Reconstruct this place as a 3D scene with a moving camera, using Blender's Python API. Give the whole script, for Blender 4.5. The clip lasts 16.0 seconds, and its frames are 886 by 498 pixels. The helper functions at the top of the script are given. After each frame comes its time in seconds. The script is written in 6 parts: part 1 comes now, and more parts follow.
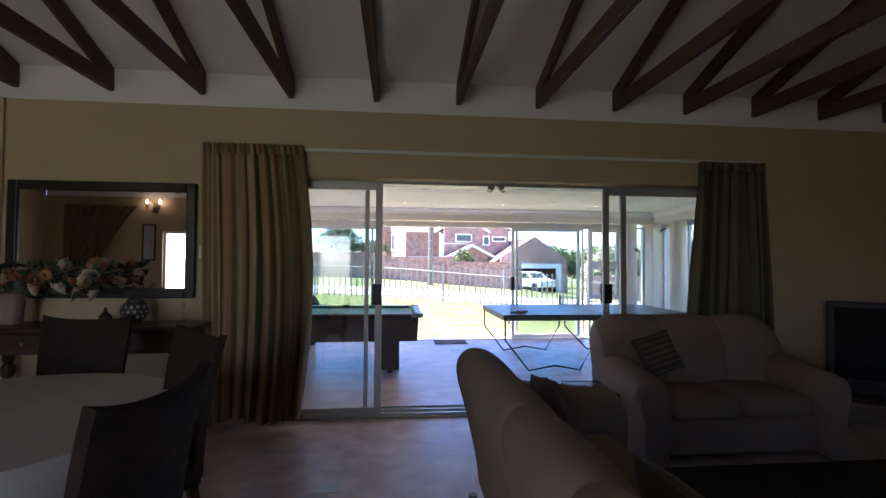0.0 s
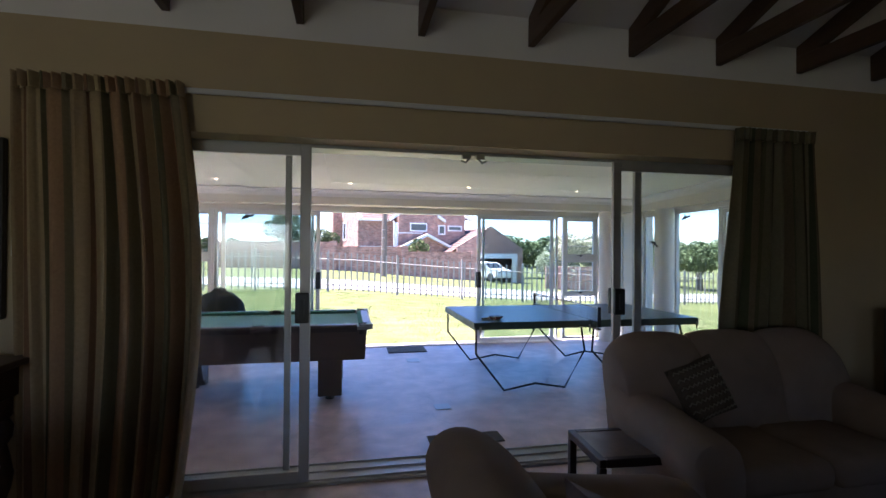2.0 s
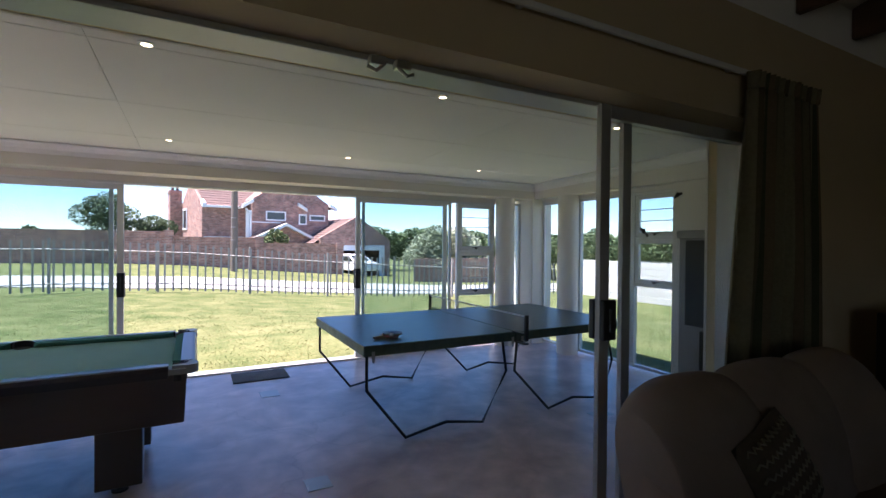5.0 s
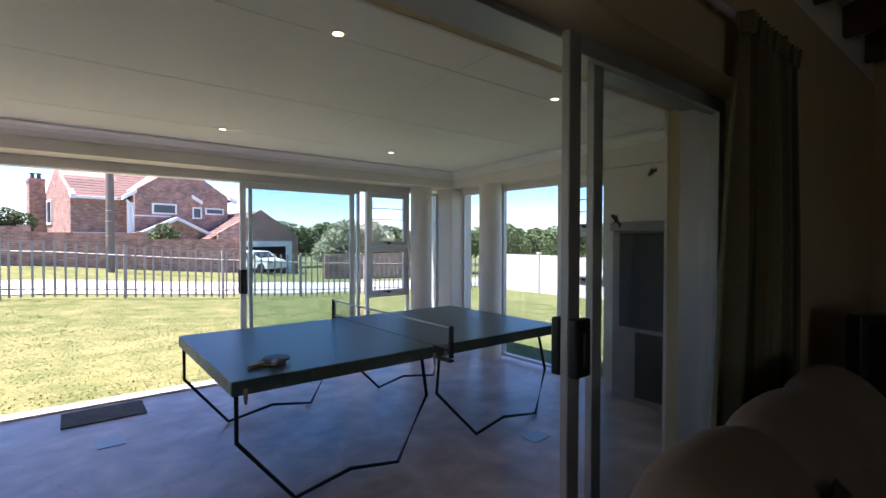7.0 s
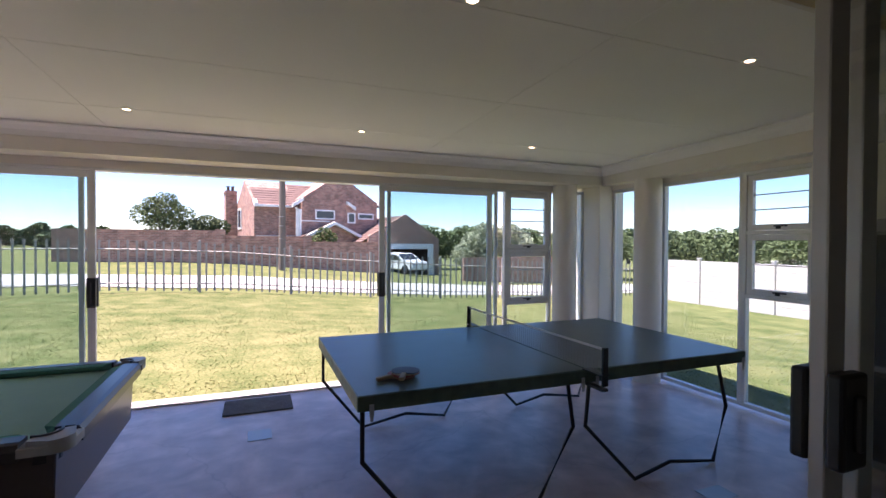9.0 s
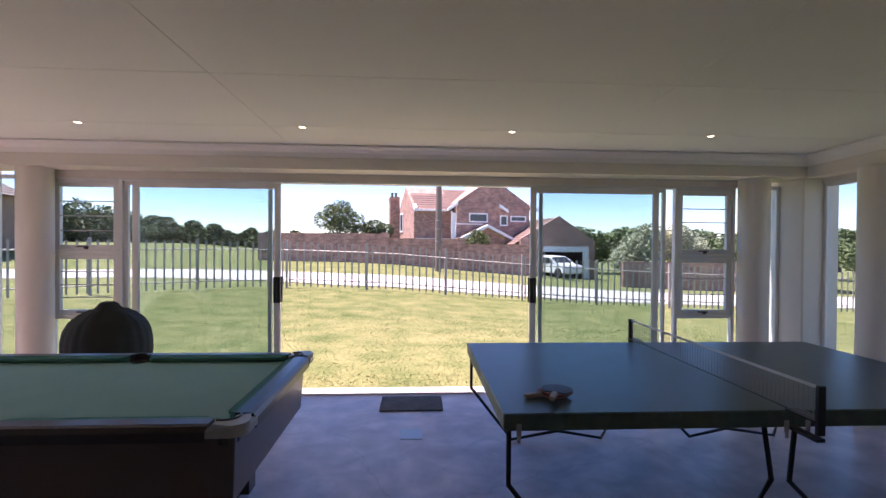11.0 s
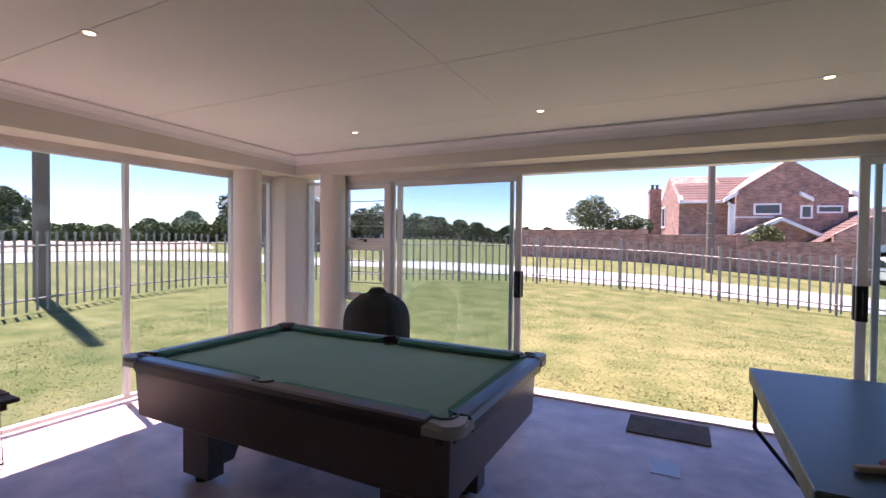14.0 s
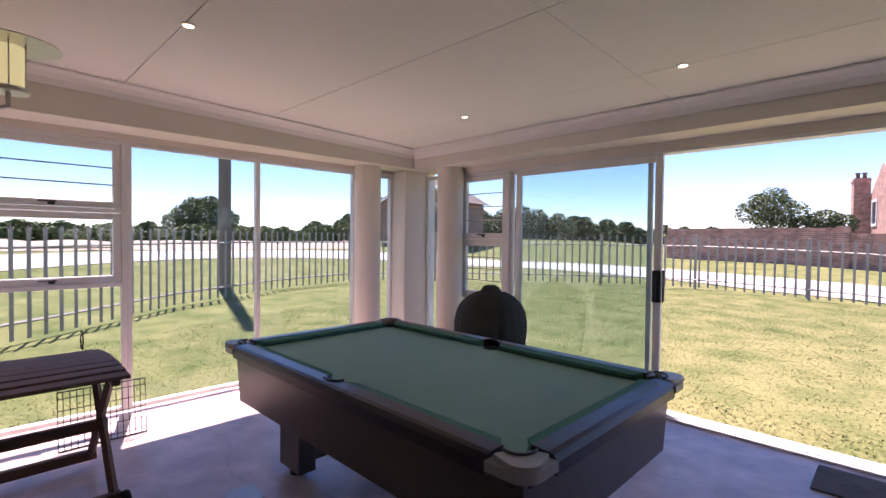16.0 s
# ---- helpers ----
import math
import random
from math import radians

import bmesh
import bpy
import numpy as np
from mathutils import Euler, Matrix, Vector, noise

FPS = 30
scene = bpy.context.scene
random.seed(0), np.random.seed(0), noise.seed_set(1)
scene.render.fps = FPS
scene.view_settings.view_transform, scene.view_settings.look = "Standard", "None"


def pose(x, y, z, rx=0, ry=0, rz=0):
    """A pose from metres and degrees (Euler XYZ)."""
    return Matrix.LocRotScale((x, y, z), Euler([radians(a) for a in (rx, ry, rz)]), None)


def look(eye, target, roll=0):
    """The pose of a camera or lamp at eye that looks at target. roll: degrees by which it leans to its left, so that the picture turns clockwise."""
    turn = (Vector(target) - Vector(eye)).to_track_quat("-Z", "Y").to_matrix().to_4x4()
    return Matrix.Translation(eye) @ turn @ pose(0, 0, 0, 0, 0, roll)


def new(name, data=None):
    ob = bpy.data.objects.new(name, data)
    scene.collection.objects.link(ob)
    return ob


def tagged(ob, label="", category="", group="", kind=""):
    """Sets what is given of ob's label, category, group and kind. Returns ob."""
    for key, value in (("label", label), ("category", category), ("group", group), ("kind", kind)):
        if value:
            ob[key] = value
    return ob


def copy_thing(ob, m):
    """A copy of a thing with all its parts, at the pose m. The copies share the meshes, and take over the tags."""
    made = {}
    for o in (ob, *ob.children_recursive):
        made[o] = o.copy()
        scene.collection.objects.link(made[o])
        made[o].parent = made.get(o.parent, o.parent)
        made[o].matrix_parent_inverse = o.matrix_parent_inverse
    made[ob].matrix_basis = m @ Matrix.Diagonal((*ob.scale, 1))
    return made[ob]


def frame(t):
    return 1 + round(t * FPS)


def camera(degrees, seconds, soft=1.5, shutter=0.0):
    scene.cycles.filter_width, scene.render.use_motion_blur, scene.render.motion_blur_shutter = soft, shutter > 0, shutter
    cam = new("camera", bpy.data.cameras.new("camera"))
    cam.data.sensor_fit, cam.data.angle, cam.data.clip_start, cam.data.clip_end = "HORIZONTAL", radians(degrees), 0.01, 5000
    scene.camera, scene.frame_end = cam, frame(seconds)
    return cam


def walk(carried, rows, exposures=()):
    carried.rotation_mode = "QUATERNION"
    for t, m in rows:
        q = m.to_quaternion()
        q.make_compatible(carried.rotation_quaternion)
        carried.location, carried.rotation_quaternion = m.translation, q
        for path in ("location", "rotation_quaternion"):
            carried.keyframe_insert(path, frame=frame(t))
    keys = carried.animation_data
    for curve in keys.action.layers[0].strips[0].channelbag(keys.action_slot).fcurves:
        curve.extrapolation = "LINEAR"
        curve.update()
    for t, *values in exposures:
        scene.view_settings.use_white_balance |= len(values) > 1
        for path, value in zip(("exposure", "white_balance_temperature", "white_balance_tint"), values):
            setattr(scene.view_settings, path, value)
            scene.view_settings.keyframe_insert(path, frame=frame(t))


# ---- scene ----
cam = camera(87.1, 16.0)
PATH = [
    (0, (0.133, 0.223, 1.457), (0.334, 2.212, 1.514), 0.4),
    (0.5, (0.152, 0.513, 1.469), (0.383, 2.499, 1.517), 0.4),
    (1, (0.211, 0.849, 1.490), (0.472, 2.832, 1.526), 0.4),
    (1.5, (0.224, 1.172, 1.488), (0.540, 3.147, 1.514), 0.4),
    (2, (0.249, 1.517, 1.519), (0.645, 3.477, 1.531), 0.4),
    (2.5, (0.317, 1.827, 1.513), (0.762, 3.777, 1.515), 0.4),
    (3, (0.337, 2.087, 1.517), (0.844, 4.022, 1.508), 0.4),
    (3.5, (0.306, 2.339, 1.522), (0.917, 4.243, 1.510), 0.5),
    (4, (0.317, 2.590, 1.512), (1.046, 4.452, 1.498), 0.4),
    (4.5, (0.391, 2.833, 1.526), (1.223, 4.652, 1.507), 0.5),
    (5, (0.461, 3.056, 1.515), (1.405, 4.819, 1.496), 0.5),
    (5.2, (0.474, 3.150, 1.509), (1.466, 4.887, 1.488), 0.3),
    (5.72, (0.582, 3.353, 1.504), (1.693, 5.015, 1.478), 0.2),
    (6.25, (0.726, 3.520, 1.505), (1.943, 5.108, 1.472), 0.1),
    (6.78, (0.866, 3.675, 1.510), (2.129, 5.226, 1.471), 0.1),
    (7.3, (0.956, 3.838, 1.516), (2.165, 5.431, 1.476), 0.1),
    (7.5, (0.980, 3.909, 1.516), (2.151, 5.531, 1.477), 0.1),
    (8, (1.035, 4.056, 1.508), (2.074, 5.765, 1.476), 0.1),
    (8.5, (1.055, 4.110, 1.508), (1.953, 5.897, 1.480), 0.2),
    (9, (1.112, 4.090, 1.514), (1.855, 5.943, 1.486), 0.3),
    (9.2, (1.125, 4.085, 1.517), (1.806, 5.965, 1.491), 0.3),
    (9.72, (1.143, 4.110, 1.525), (1.643, 6.046, 1.498), 0.4),
    (10.25, (1.163, 4.150, 1.539), (1.504, 6.120, 1.511), 0.5),
    (10.78, (1.167, 4.215, 1.536), (1.356, 6.206, 1.512), 0.5),
    (11.3, (1.166, 4.288, 1.531), (1.190, 6.288, 1.507), 0.5),
    (11.5, (1.167, 4.316, 1.536), (1.135, 6.316, 1.505), 0.6),
    (12, (1.137, 4.402, 1.520), (0.928, 6.391, 1.491), 0.7),
    (12.5, (1.134, 4.456, 1.516), (0.747, 6.418, 1.482), 0.6),
    (13, (1.149, 4.512, 1.522), (0.568, 6.425, 1.481), 0.6),
    (13.5, (1.174, 4.552, 1.514), (0.424, 6.405, 1.471), 0.6),
    (14, (1.204, 4.609, 1.500), (0.292, 6.388, 1.455), 0.6),
    (14.5, (1.205, 4.691, 1.489), (0.155, 6.392, 1.445), 0.6),
    (15, (1.168, 4.840, 1.488), (-0.007, 6.457, 1.438), 0.6),
    (15.5, (1.134, 4.973, 1.495), (-0.149, 6.507, 1.443), 0.6),
    (16, (1.190, 5.089, 1.429), (-0.214, 6.513, 1.384), 0.6),
]
EXPOSURES = [(0.0, 3.5, 5950, 33), (2.0, 2.98, 5900, 31), (3.5, 2.58, 6000, 27), (5.0, 2.3, 6050, 27), (7.5, 2.36, 6300, 31), (8.5, 2.36, 6450, 33), (9.0, 2.2, 6500, 35), (11.5, 2.12, 6550, 40), (12.5, 2.06, 6600, 42), (16.0, 2.08, 6600, 43)]
walk(cam, [(t, look(eye, target, roll)) for t, eye, target, roll in PATH], EXPOSURES)
# ---- sky and sun ----
SUN_AZ, SUN_EL = Vector((-0.96, 0.29, 0)).normalized(), radians(68.3)
world = bpy.data.worlds.new("sky")
scene.world = world
world.use_nodes = True
wn = world.node_tree.nodes
sky = wn.new("ShaderNodeTexSky")
sky.sky_type, sky.sun_disc = "NISHITA", False
sky.sun_elevation = SUN_EL
sky.sun_rotation = math.atan2(SUN_AZ.x, SUN_AZ.y)
sky.air_density, sky.dust_density, sky.ozone_density = 0.8, 0.1, 2.0
hue = wn.new("ShaderNodeHueSaturation")
hue.inputs["Saturation"].default_value = 1.25
world.node_tree.links.new(sky.outputs[0], hue.inputs["Color"])
world.node_tree.links.new(hue.outputs[0], wn["Background"].inputs[0])
wn["Background"].inputs[1].default_value = 0.07
sun = new("sun", bpy.data.lights.new("sun", "SUN"))
sun.data.energy, sun.data.angle, sun.data.color = 3.8, radians(0.5), (1.0, 0.95, 0.87)
sun.matrix_world = look((SUN_AZ * math.cos(SUN_EL) + Vector((0, 0, math.sin(SUN_EL)))) * 50, (0, 0, 0))
# fill lamps added inside two south window openings to stand in for daylight
for wx, ww, watts in ((-1.65, 1.4, 1.9), (-4.45, 1.0, 0.9)):
    lamp = new("window_fill", bpy.data.lights.new("window_fill", "AREA"))
    lamp.data.shape, lamp.data.size, lamp.data.size_y = "RECTANGLE", ww, 1.3
    lamp.data.energy, lamp.data.color = watts, (0.88, 1.0, 0.80)
    lamp.matrix_world = look((wx, -2.05, 1.4), (wx, 0, 1.4))
# ---- materials ----


def material(name, base, rough=0.6, metal=0.0, vary=0.12, scale=6.0, bump=0.0, bump_scale=60.0, tint=None, per_piece=0.0, spec=0.5, stretch=(1, 1, 1), coarse=None):
    """A surface of one base colour with two scales of mottling, fine relief, and a change from piece to piece."""
    m = bpy.data.materials.new(name)
    m.use_nodes = True
    nt = m.node_tree
    n, link = nt.nodes, nt.links.new
    bsdf = n["Principled BSDF"]
    bsdf.inputs["Roughness"].default_value, bsdf.inputs["Metallic"].default_value = rough, metal
    bsdf.inputs["Specular IOR Level"].default_value = spec
    co = n.new("ShaderNodeTexCoord")
    mp = n.new("ShaderNodeMapping")
    mp.inputs["Scale"].default_value = stretch
    link(co.outputs["Object"], mp.inputs[0])
    big, small = n.new("ShaderNodeTexNoise"), n.new("ShaderNodeTexNoise")
    big.inputs["Scale"].default_value, big.inputs["Detail"].default_value = coarse or scale / 6, 4
    small.inputs["Scale"].default_value, small.inputs["Detail"].default_value = scale, 6
    link(mp.outputs[0], big.inputs[0]), link(mp.outputs[0], small.inputs[0])
    add = n.new("ShaderNodeMath")
    add.operation = "ADD"
    link(big.outputs[0], add.inputs[0]), link(small.outputs[0], add.inputs[1])
    value = add.outputs[0]
    if per_piece:
        info, mul, add2 = n.new("ShaderNodeObjectInfo"), n.new("ShaderNodeMath"), n.new("ShaderNodeMath")
        mul.operation, mul.inputs[1].default_value = "MULTIPLY_ADD", per_piece
        mul.inputs[2].default_value = -per_piece / 2
        link(info.outputs["Random"], mul.inputs[0])
        link(value, add2.inputs[0]), link(mul.outputs[0], add2.inputs[1])
        value = add2.outputs[0]
    ramp = n.new("ShaderNodeValToRGB")
    ramp.color_ramp.elements[0].position, ramp.color_ramp.elements[1].position = 0.25, 0.75
    half = n.new("ShaderNodeMath")
    half.operation, half.inputs[1].default_value = "MULTIPLY", 0.5
    link(value, half.inputs[0])
    lo = [c * (1 - vary) for c in base]
    hi = tint or [min(1, c * (1 + vary)) for c in base]
    ramp.color_ramp.elements[0].color, ramp.color_ramp.elements[1].color = (*lo, 1), (*hi, 1)
    link(half.outputs[0], ramp.inputs[0])
    link(ramp.outputs[0], bsdf.inputs["Base Color"])
    if bump:
        fine, bp = n.new("ShaderNodeTexNoise"), n.new("ShaderNodeBump")
        fine.inputs["Scale"].default_value, fine.inputs["Detail"].default_value = bump_scale, 5
        link(mp.outputs[0], fine.inputs[0])
        bp.inputs["Strength"].default_value, bp.inputs["Distance"].default_value = bump, 0.01
        link(fine.outputs[0], bp.inputs["Height"]), link(bp.outputs[0], bsdf.inputs["Normal"])
    return m


def brickwork(name, a, b, mortar, w=0.22, h=0.073):
    """Face brick for walls that stay far off."""
    m = material(name, a, 0.85)
    n, link = m.node_tree.nodes, m.node_tree.links.new
    tc, sp, cb, bk = n.new("ShaderNodeTexCoord"), n.new("ShaderNodeSeparateXYZ"), n.new("ShaderNodeCombineXYZ"), n.new("ShaderNodeTexBrick")
    add = n.new("ShaderNodeMath")
    link(tc.outputs["Object"], sp.inputs[0])
    link(sp.outputs[0], add.inputs[0]), link(sp.outputs[1], add.inputs[1])
    link(add.outputs[0], cb.inputs[0]), link(sp.outputs[2], cb.inputs[1])
    link(cb.outputs[0], bk.inputs["Vector"])
    bk.inputs["Color1"].default_value, bk.inputs["Color2"].default_value, bk.inputs["Mortar"].default_value = (*a, 1), (*b, 1), (*mortar, 1)
    bk.inputs["Scale"].default_value, bk.inputs["Brick Width"].default_value, bk.inputs["Row Height"].default_value = 1.0, w, h
    bk.inputs["Mortar Size"].default_value = 0.008
    ns, mix = n.new("ShaderNodeTexNoise"), n.new("ShaderNodeMix")
    ns.inputs["Scale"].default_value = 2.6
    link(tc.outputs["Object"], ns.inputs[0])
    mix.data_type, mix.blend_type = "RGBA", "MULTIPLY"
    mix.inputs[0].default_value = 0.6
    link(bk.outputs[0], mix.inputs[6])
    rp = n.new("ShaderNodeValToRGB")
    rp.color_ramp.elements[0].position, rp.color_ramp.elements[1].position = 0.3, 0.7
    rp.color_ramp.elements[0].color, rp.color_ramp.elements[1].color = (0.45, 0.42, 0.42, 1), (1.25, 1.15, 1.1, 1)
    link(ns.outputs[0], rp.inputs[0]), link(rp.outputs[0], mix.inputs[7])
    link(mix.outputs[2], n["Principled BSDF"].inputs["Base Color"])
    return m


def glass(name, tint=(1, 1, 1)):
    m = bpy.data.materials.new(name)
    m.use_nodes = True
    n, link = m.node_tree.nodes, m.node_tree.links.new
    n.remove(n["Principled BSDF"])
    tr, gl, mx, fr = n.new("ShaderNodeBsdfTransparent"), n.new("ShaderNodeBsdfGlossy"), n.new("ShaderNodeMixShader"), n.new("ShaderNodeLayerWeight")
    pw, ma = n.new("ShaderNodeMath"), n.new("ShaderNodeMath")
    pw.operation, pw.inputs[1].default_value = "POWER", 5.0
    ma.operation, ma.inputs[1].default_value, ma.inputs[2].default_value = "MULTIPLY_ADD", 0.9, 0.035
    fr.inputs[0].default_value = 0.5
    tr.inputs[0].default_value = (*tint, 1)
    gl.inputs["Roughness"].default_value = 0.0
    link(fr.outputs["Facing"], pw.inputs[0]), link(pw.outputs[0], ma.inputs[0])
    link(ma.outputs[0], mx.inputs[0]), link(tr.outputs[0], mx.inputs[1]), link(gl.outputs[0], mx.inputs[2])
    link(mx.outputs[0], n["Material Output"].inputs[0])
    return m


def glow(name, colour, strength):
    m = bpy.data.materials.new(name)
    m.use_nodes = True
    b = m.node_tree.nodes["Principled BSDF"]
    b.inputs["Emission Color"].default_value, b.inputs["Emission Strength"].default_value = (*colour, 1), strength
    return m


SCREED = material("cement_screed", (0.50, 0.36, 0.335), 0.3, vary=0.2, scale=4.0, bump=0.1, bump_scale=14, tint=(0.74, 0.575, 0.53), coarse=0.8)
TAN = material("tan_wall_paint", (0.54, 0.415, 0.255), 0.8, vary=0.05, scale=3, bump=0.05, bump_scale=120)
CREAM = material("cream_wall_paint", (0.74, 0.68, 0.61), 0.75, vary=0.04, scale=3, bump=0.05, bump_scale=120)
WHITE = material("white_ceiling_paint", (0.84, 0.80, 0.77), 0.85, vary=0.03, scale=2, bump=0.03, bump_scale=90)
ALU = material("white_aluminium", (0.72, 0.71, 0.70), 0.35, vary=0.04, scale=8)
ALU_GREY = material("grey_anodised_aluminium", (0.42, 0.41, 0.40), 0.4, 0.4, vary=0.06, scale=8)
BLACK = material("black_plastic", (0.015, 0.015, 0.016), 0.4, vary=0.2)
TIMBER = material("dark_stained_timber", (0.085, 0.042, 0.022), 0.55, vary=0.4, scale=14, bump=0.15, bump_scale=40, tint=(0.14, 0.075, 0.04), stretch=(1, 0.15, 1))
WOOD_DARK = material("dark_mahogany", (0.045, 0.022, 0.014), 0.35, vary=0.4, scale=16, stretch=(0.2, 1, 1), tint=(0.085, 0.04, 0.025))
PANE = glass("clear_glass", (0.96, 0.975, 0.97))
TINTED = glass("tinted_glass", (0.85, 0.91, 0.915))
MIRROR = material("mirror_silver", (0.9, 0.9, 0.9), 0.01, 1.0, vary=0.0)
GRASS = material("lawn_grass", (0.082, 0.132, 0.037), 0.95, vary=0.35, scale=26, bump=0.4, bump_scale=45, tint=(0.24, 0.222, 0.098), coarse=1.6, spec=0.05)
BLADE = material("grass_blade", (0.115, 0.175, 0.05), 0.9, vary=0.2, scale=26, tint=(0.31, 0.28, 0.128), coarse=1.6, spec=0.1)


def worn_patch(m, at, size, amount):
    """Shifts a surface towards its second colour in one soft-edged, uneven patch."""
    n, link = m.node_tree.nodes, m.node_tree.links.new
    co, mp, gr, ns, mul, add = n.new("ShaderNodeTexCoord"), n.new("ShaderNodeMapping"), n.new("ShaderNodeTexGradient"), n.new("ShaderNodeTexNoise"), n.new("ShaderNodeMath"), n.new("ShaderNodeMath")
    mp.inputs["Scale"].default_value = [1 / v for v in size]
    mp.inputs["Location"].default_value = [-p / v for p, v in zip(at, size)]
    gr.gradient_type = "SPHERICAL"
    ns.inputs["Scale"].default_value, ns.inputs["Detail"].default_value = 0.45, 5
    mul.operation = "MULTIPLY"
    half = next(q for q in n if q.type == "MATH" and q.operation == "MULTIPLY" and abs(q.inputs[1].default_value - 0.5) < 1e-6 and q is not mul)
    ramp = n["Color Ramp"]
    link(co.outputs["Object"], mp.inputs[0]), link(mp.outputs[0], gr.inputs[0]), link(co.outputs["Object"], ns.inputs[0])
    link(gr.outputs["Fac"], mul.inputs[0]), link(ns.outputs[0], mul.inputs[1])
    add.operation, add.inputs[2].default_value = "MULTIPLY_ADD", 0.0
    add.inputs[1].default_value = amount
    link(mul.outputs[0], add.inputs[0]), link(half.outputs[0], add.inputs[2])
    link(add.outputs[0], ramp.inputs[0])


for m in (GRASS, BLADE):
    worn_patch(m, (1.8, 10.8, 0), (8.0, 5.0, 30), 0.10)
for m, span in ((GRASS, (0.34, 0.70)), (BLADE, (0.34, 0.70)), (SCREED, (0.35, 0.65))):
    for e, p in zip(m.node_tree.nodes["Color Ramp"].color_ramp.elements, span):
        e.position = p
CONCRETE = material("pale_road_concrete", (0.42, 0.385, 0.36), 0.9, vary=0.15, scale=1.5, bump=0.1)
STEEL = material("galvanised_steel", (0.31, 0.285, 0.26), 0.6, 0.1, vary=0.2, scale=4)
BRICK = brickwork("red_face_brick", (0.46, 0.25, 0.19), (0.25, 0.14, 0.11), (0.42, 0.35, 0.30), 0.26, 0.09)
BROWN_BRICK = brickwork("brown_face_brick", (0.30, 0.20, 0.15), (0.19, 0.13, 0.10), (0.3, 0.25, 0.21), 0.26, 0.09)
BROWN_ROOF = material("brown_roof_tile", (0.17, 0.13, 0.11), 0.8, vary=0.3, scale=3, bump=0.2)
ROOF = material("red_roof_tile", (0.14, 0.082, 0.066), 0.8, vary=0.3, scale=3, bump=0.2)


def cracked(m):
    """Hairline cracks, pale trowel scuffs and dark spots over a cement floor."""
    n, link = m.node_tree.nodes, m.node_tree.links.new
    bsdf = n["Principled BSDF"]
    base = bsdf.inputs["Base Color"].links[0].from_socket
    co, warp, vm, vo, cr = n.new("ShaderNodeTexCoord"), n.new("ShaderNodeTexNoise"), n.new("ShaderNodeVectorMath"), n.new("ShaderNodeTexVoronoi"), n.new("ShaderNodeValToRGB")
    warp.inputs["Scale"].default_value, warp.inputs["Detail"].default_value = 1.1, 5
    vm.operation, vm.inputs[1].default_value = "MULTIPLY_ADD", (0.9, 0.9, 0.9)
    link(co.outputs["Object"], warp.inputs[0]), link(warp.outputs["Color"], vm.inputs[0]), link(co.outputs["Object"], vm.inputs[2])
    vo.feature = "DISTANCE_TO_EDGE"
    vo.inputs["Scale"].default_value = 0.55
    link(vm.outputs[0], vo.inputs["Vector"])
    cr.color_ramp.elements[0].position, cr.color_ramp.elements[1].position = 0.0, 0.006
    cr.color_ramp.elements[0].color, cr.color_ramp.elements[1].color = (0.84, 0.83, 0.83, 1), (1, 1, 1, 1)
    link(vo.outputs["Distance"], cr.inputs[0])
    scuff, sr = n.new("ShaderNodeTexNoise"), n.new("ShaderNodeValToRGB")
    scuff.inputs["Scale"].default_value, scuff.inputs["Detail"].default_value, scuff.inputs["Distortion"].default_value = 2.6, 8, 1.6
    sr.color_ramp.elements[0].position, sr.color_ramp.elements[1].position = 0.36, 0.70
    sr.color_ramp.elements[0].color, sr.color_ramp.elements[1].color = (0.86, 0.85, 0.86, 1), (1.16, 1.17, 1.18, 1)
    link(co.outputs["Object"], scuff.inputs[0]), link(scuff.outputs[0], sr.inputs[0])
    out = base
    for src in (cr.outputs[0], sr.outputs[0]):
        mix = n.new("ShaderNodeMix")
        mix.data_type, mix.blend_type = "RGBA", "MULTIPLY"
        mix.inputs[0].default_value = 1.0
        link(out, mix.inputs[6]), link(src, mix.inputs[7])
        out = mix.outputs[2]
    link(out, bsdf.inputs["Base Color"])
    rr = n.new("ShaderNodeMapRange")
    rr.inputs["To Min"].default_value, rr.inputs["To Max"].default_value = 0.22, 0.46
    link(scuff.outputs[0], rr.inputs[0]), link(rr.outputs[0], bsdf.inputs["Roughness"])


cracked(SCREED)
# ---- mesh helpers ----


def box(bm, x0, x1, y0, y1, z0, z1, bev=0.0, seg=1):
    v = [bm.verts.new((x, y, z)) for z in (z0, z1) for y in (y0, y1) for x in (x0, x1)]
    fs = [bm.faces.new([v[i] for i in q]) for q in ((0, 2, 3, 1), (4, 5, 7, 6), (0, 1, 5, 4), (1, 3, 7, 5), (3, 2, 6, 7), (2, 0, 4, 6))]
    if bev:
        es = list({e for f in fs for e in f.edges})
        bmesh.ops.bevel(bm, geom=es, offset=bev, segments=seg, affect="EDGES", profile=0.5)
    return v


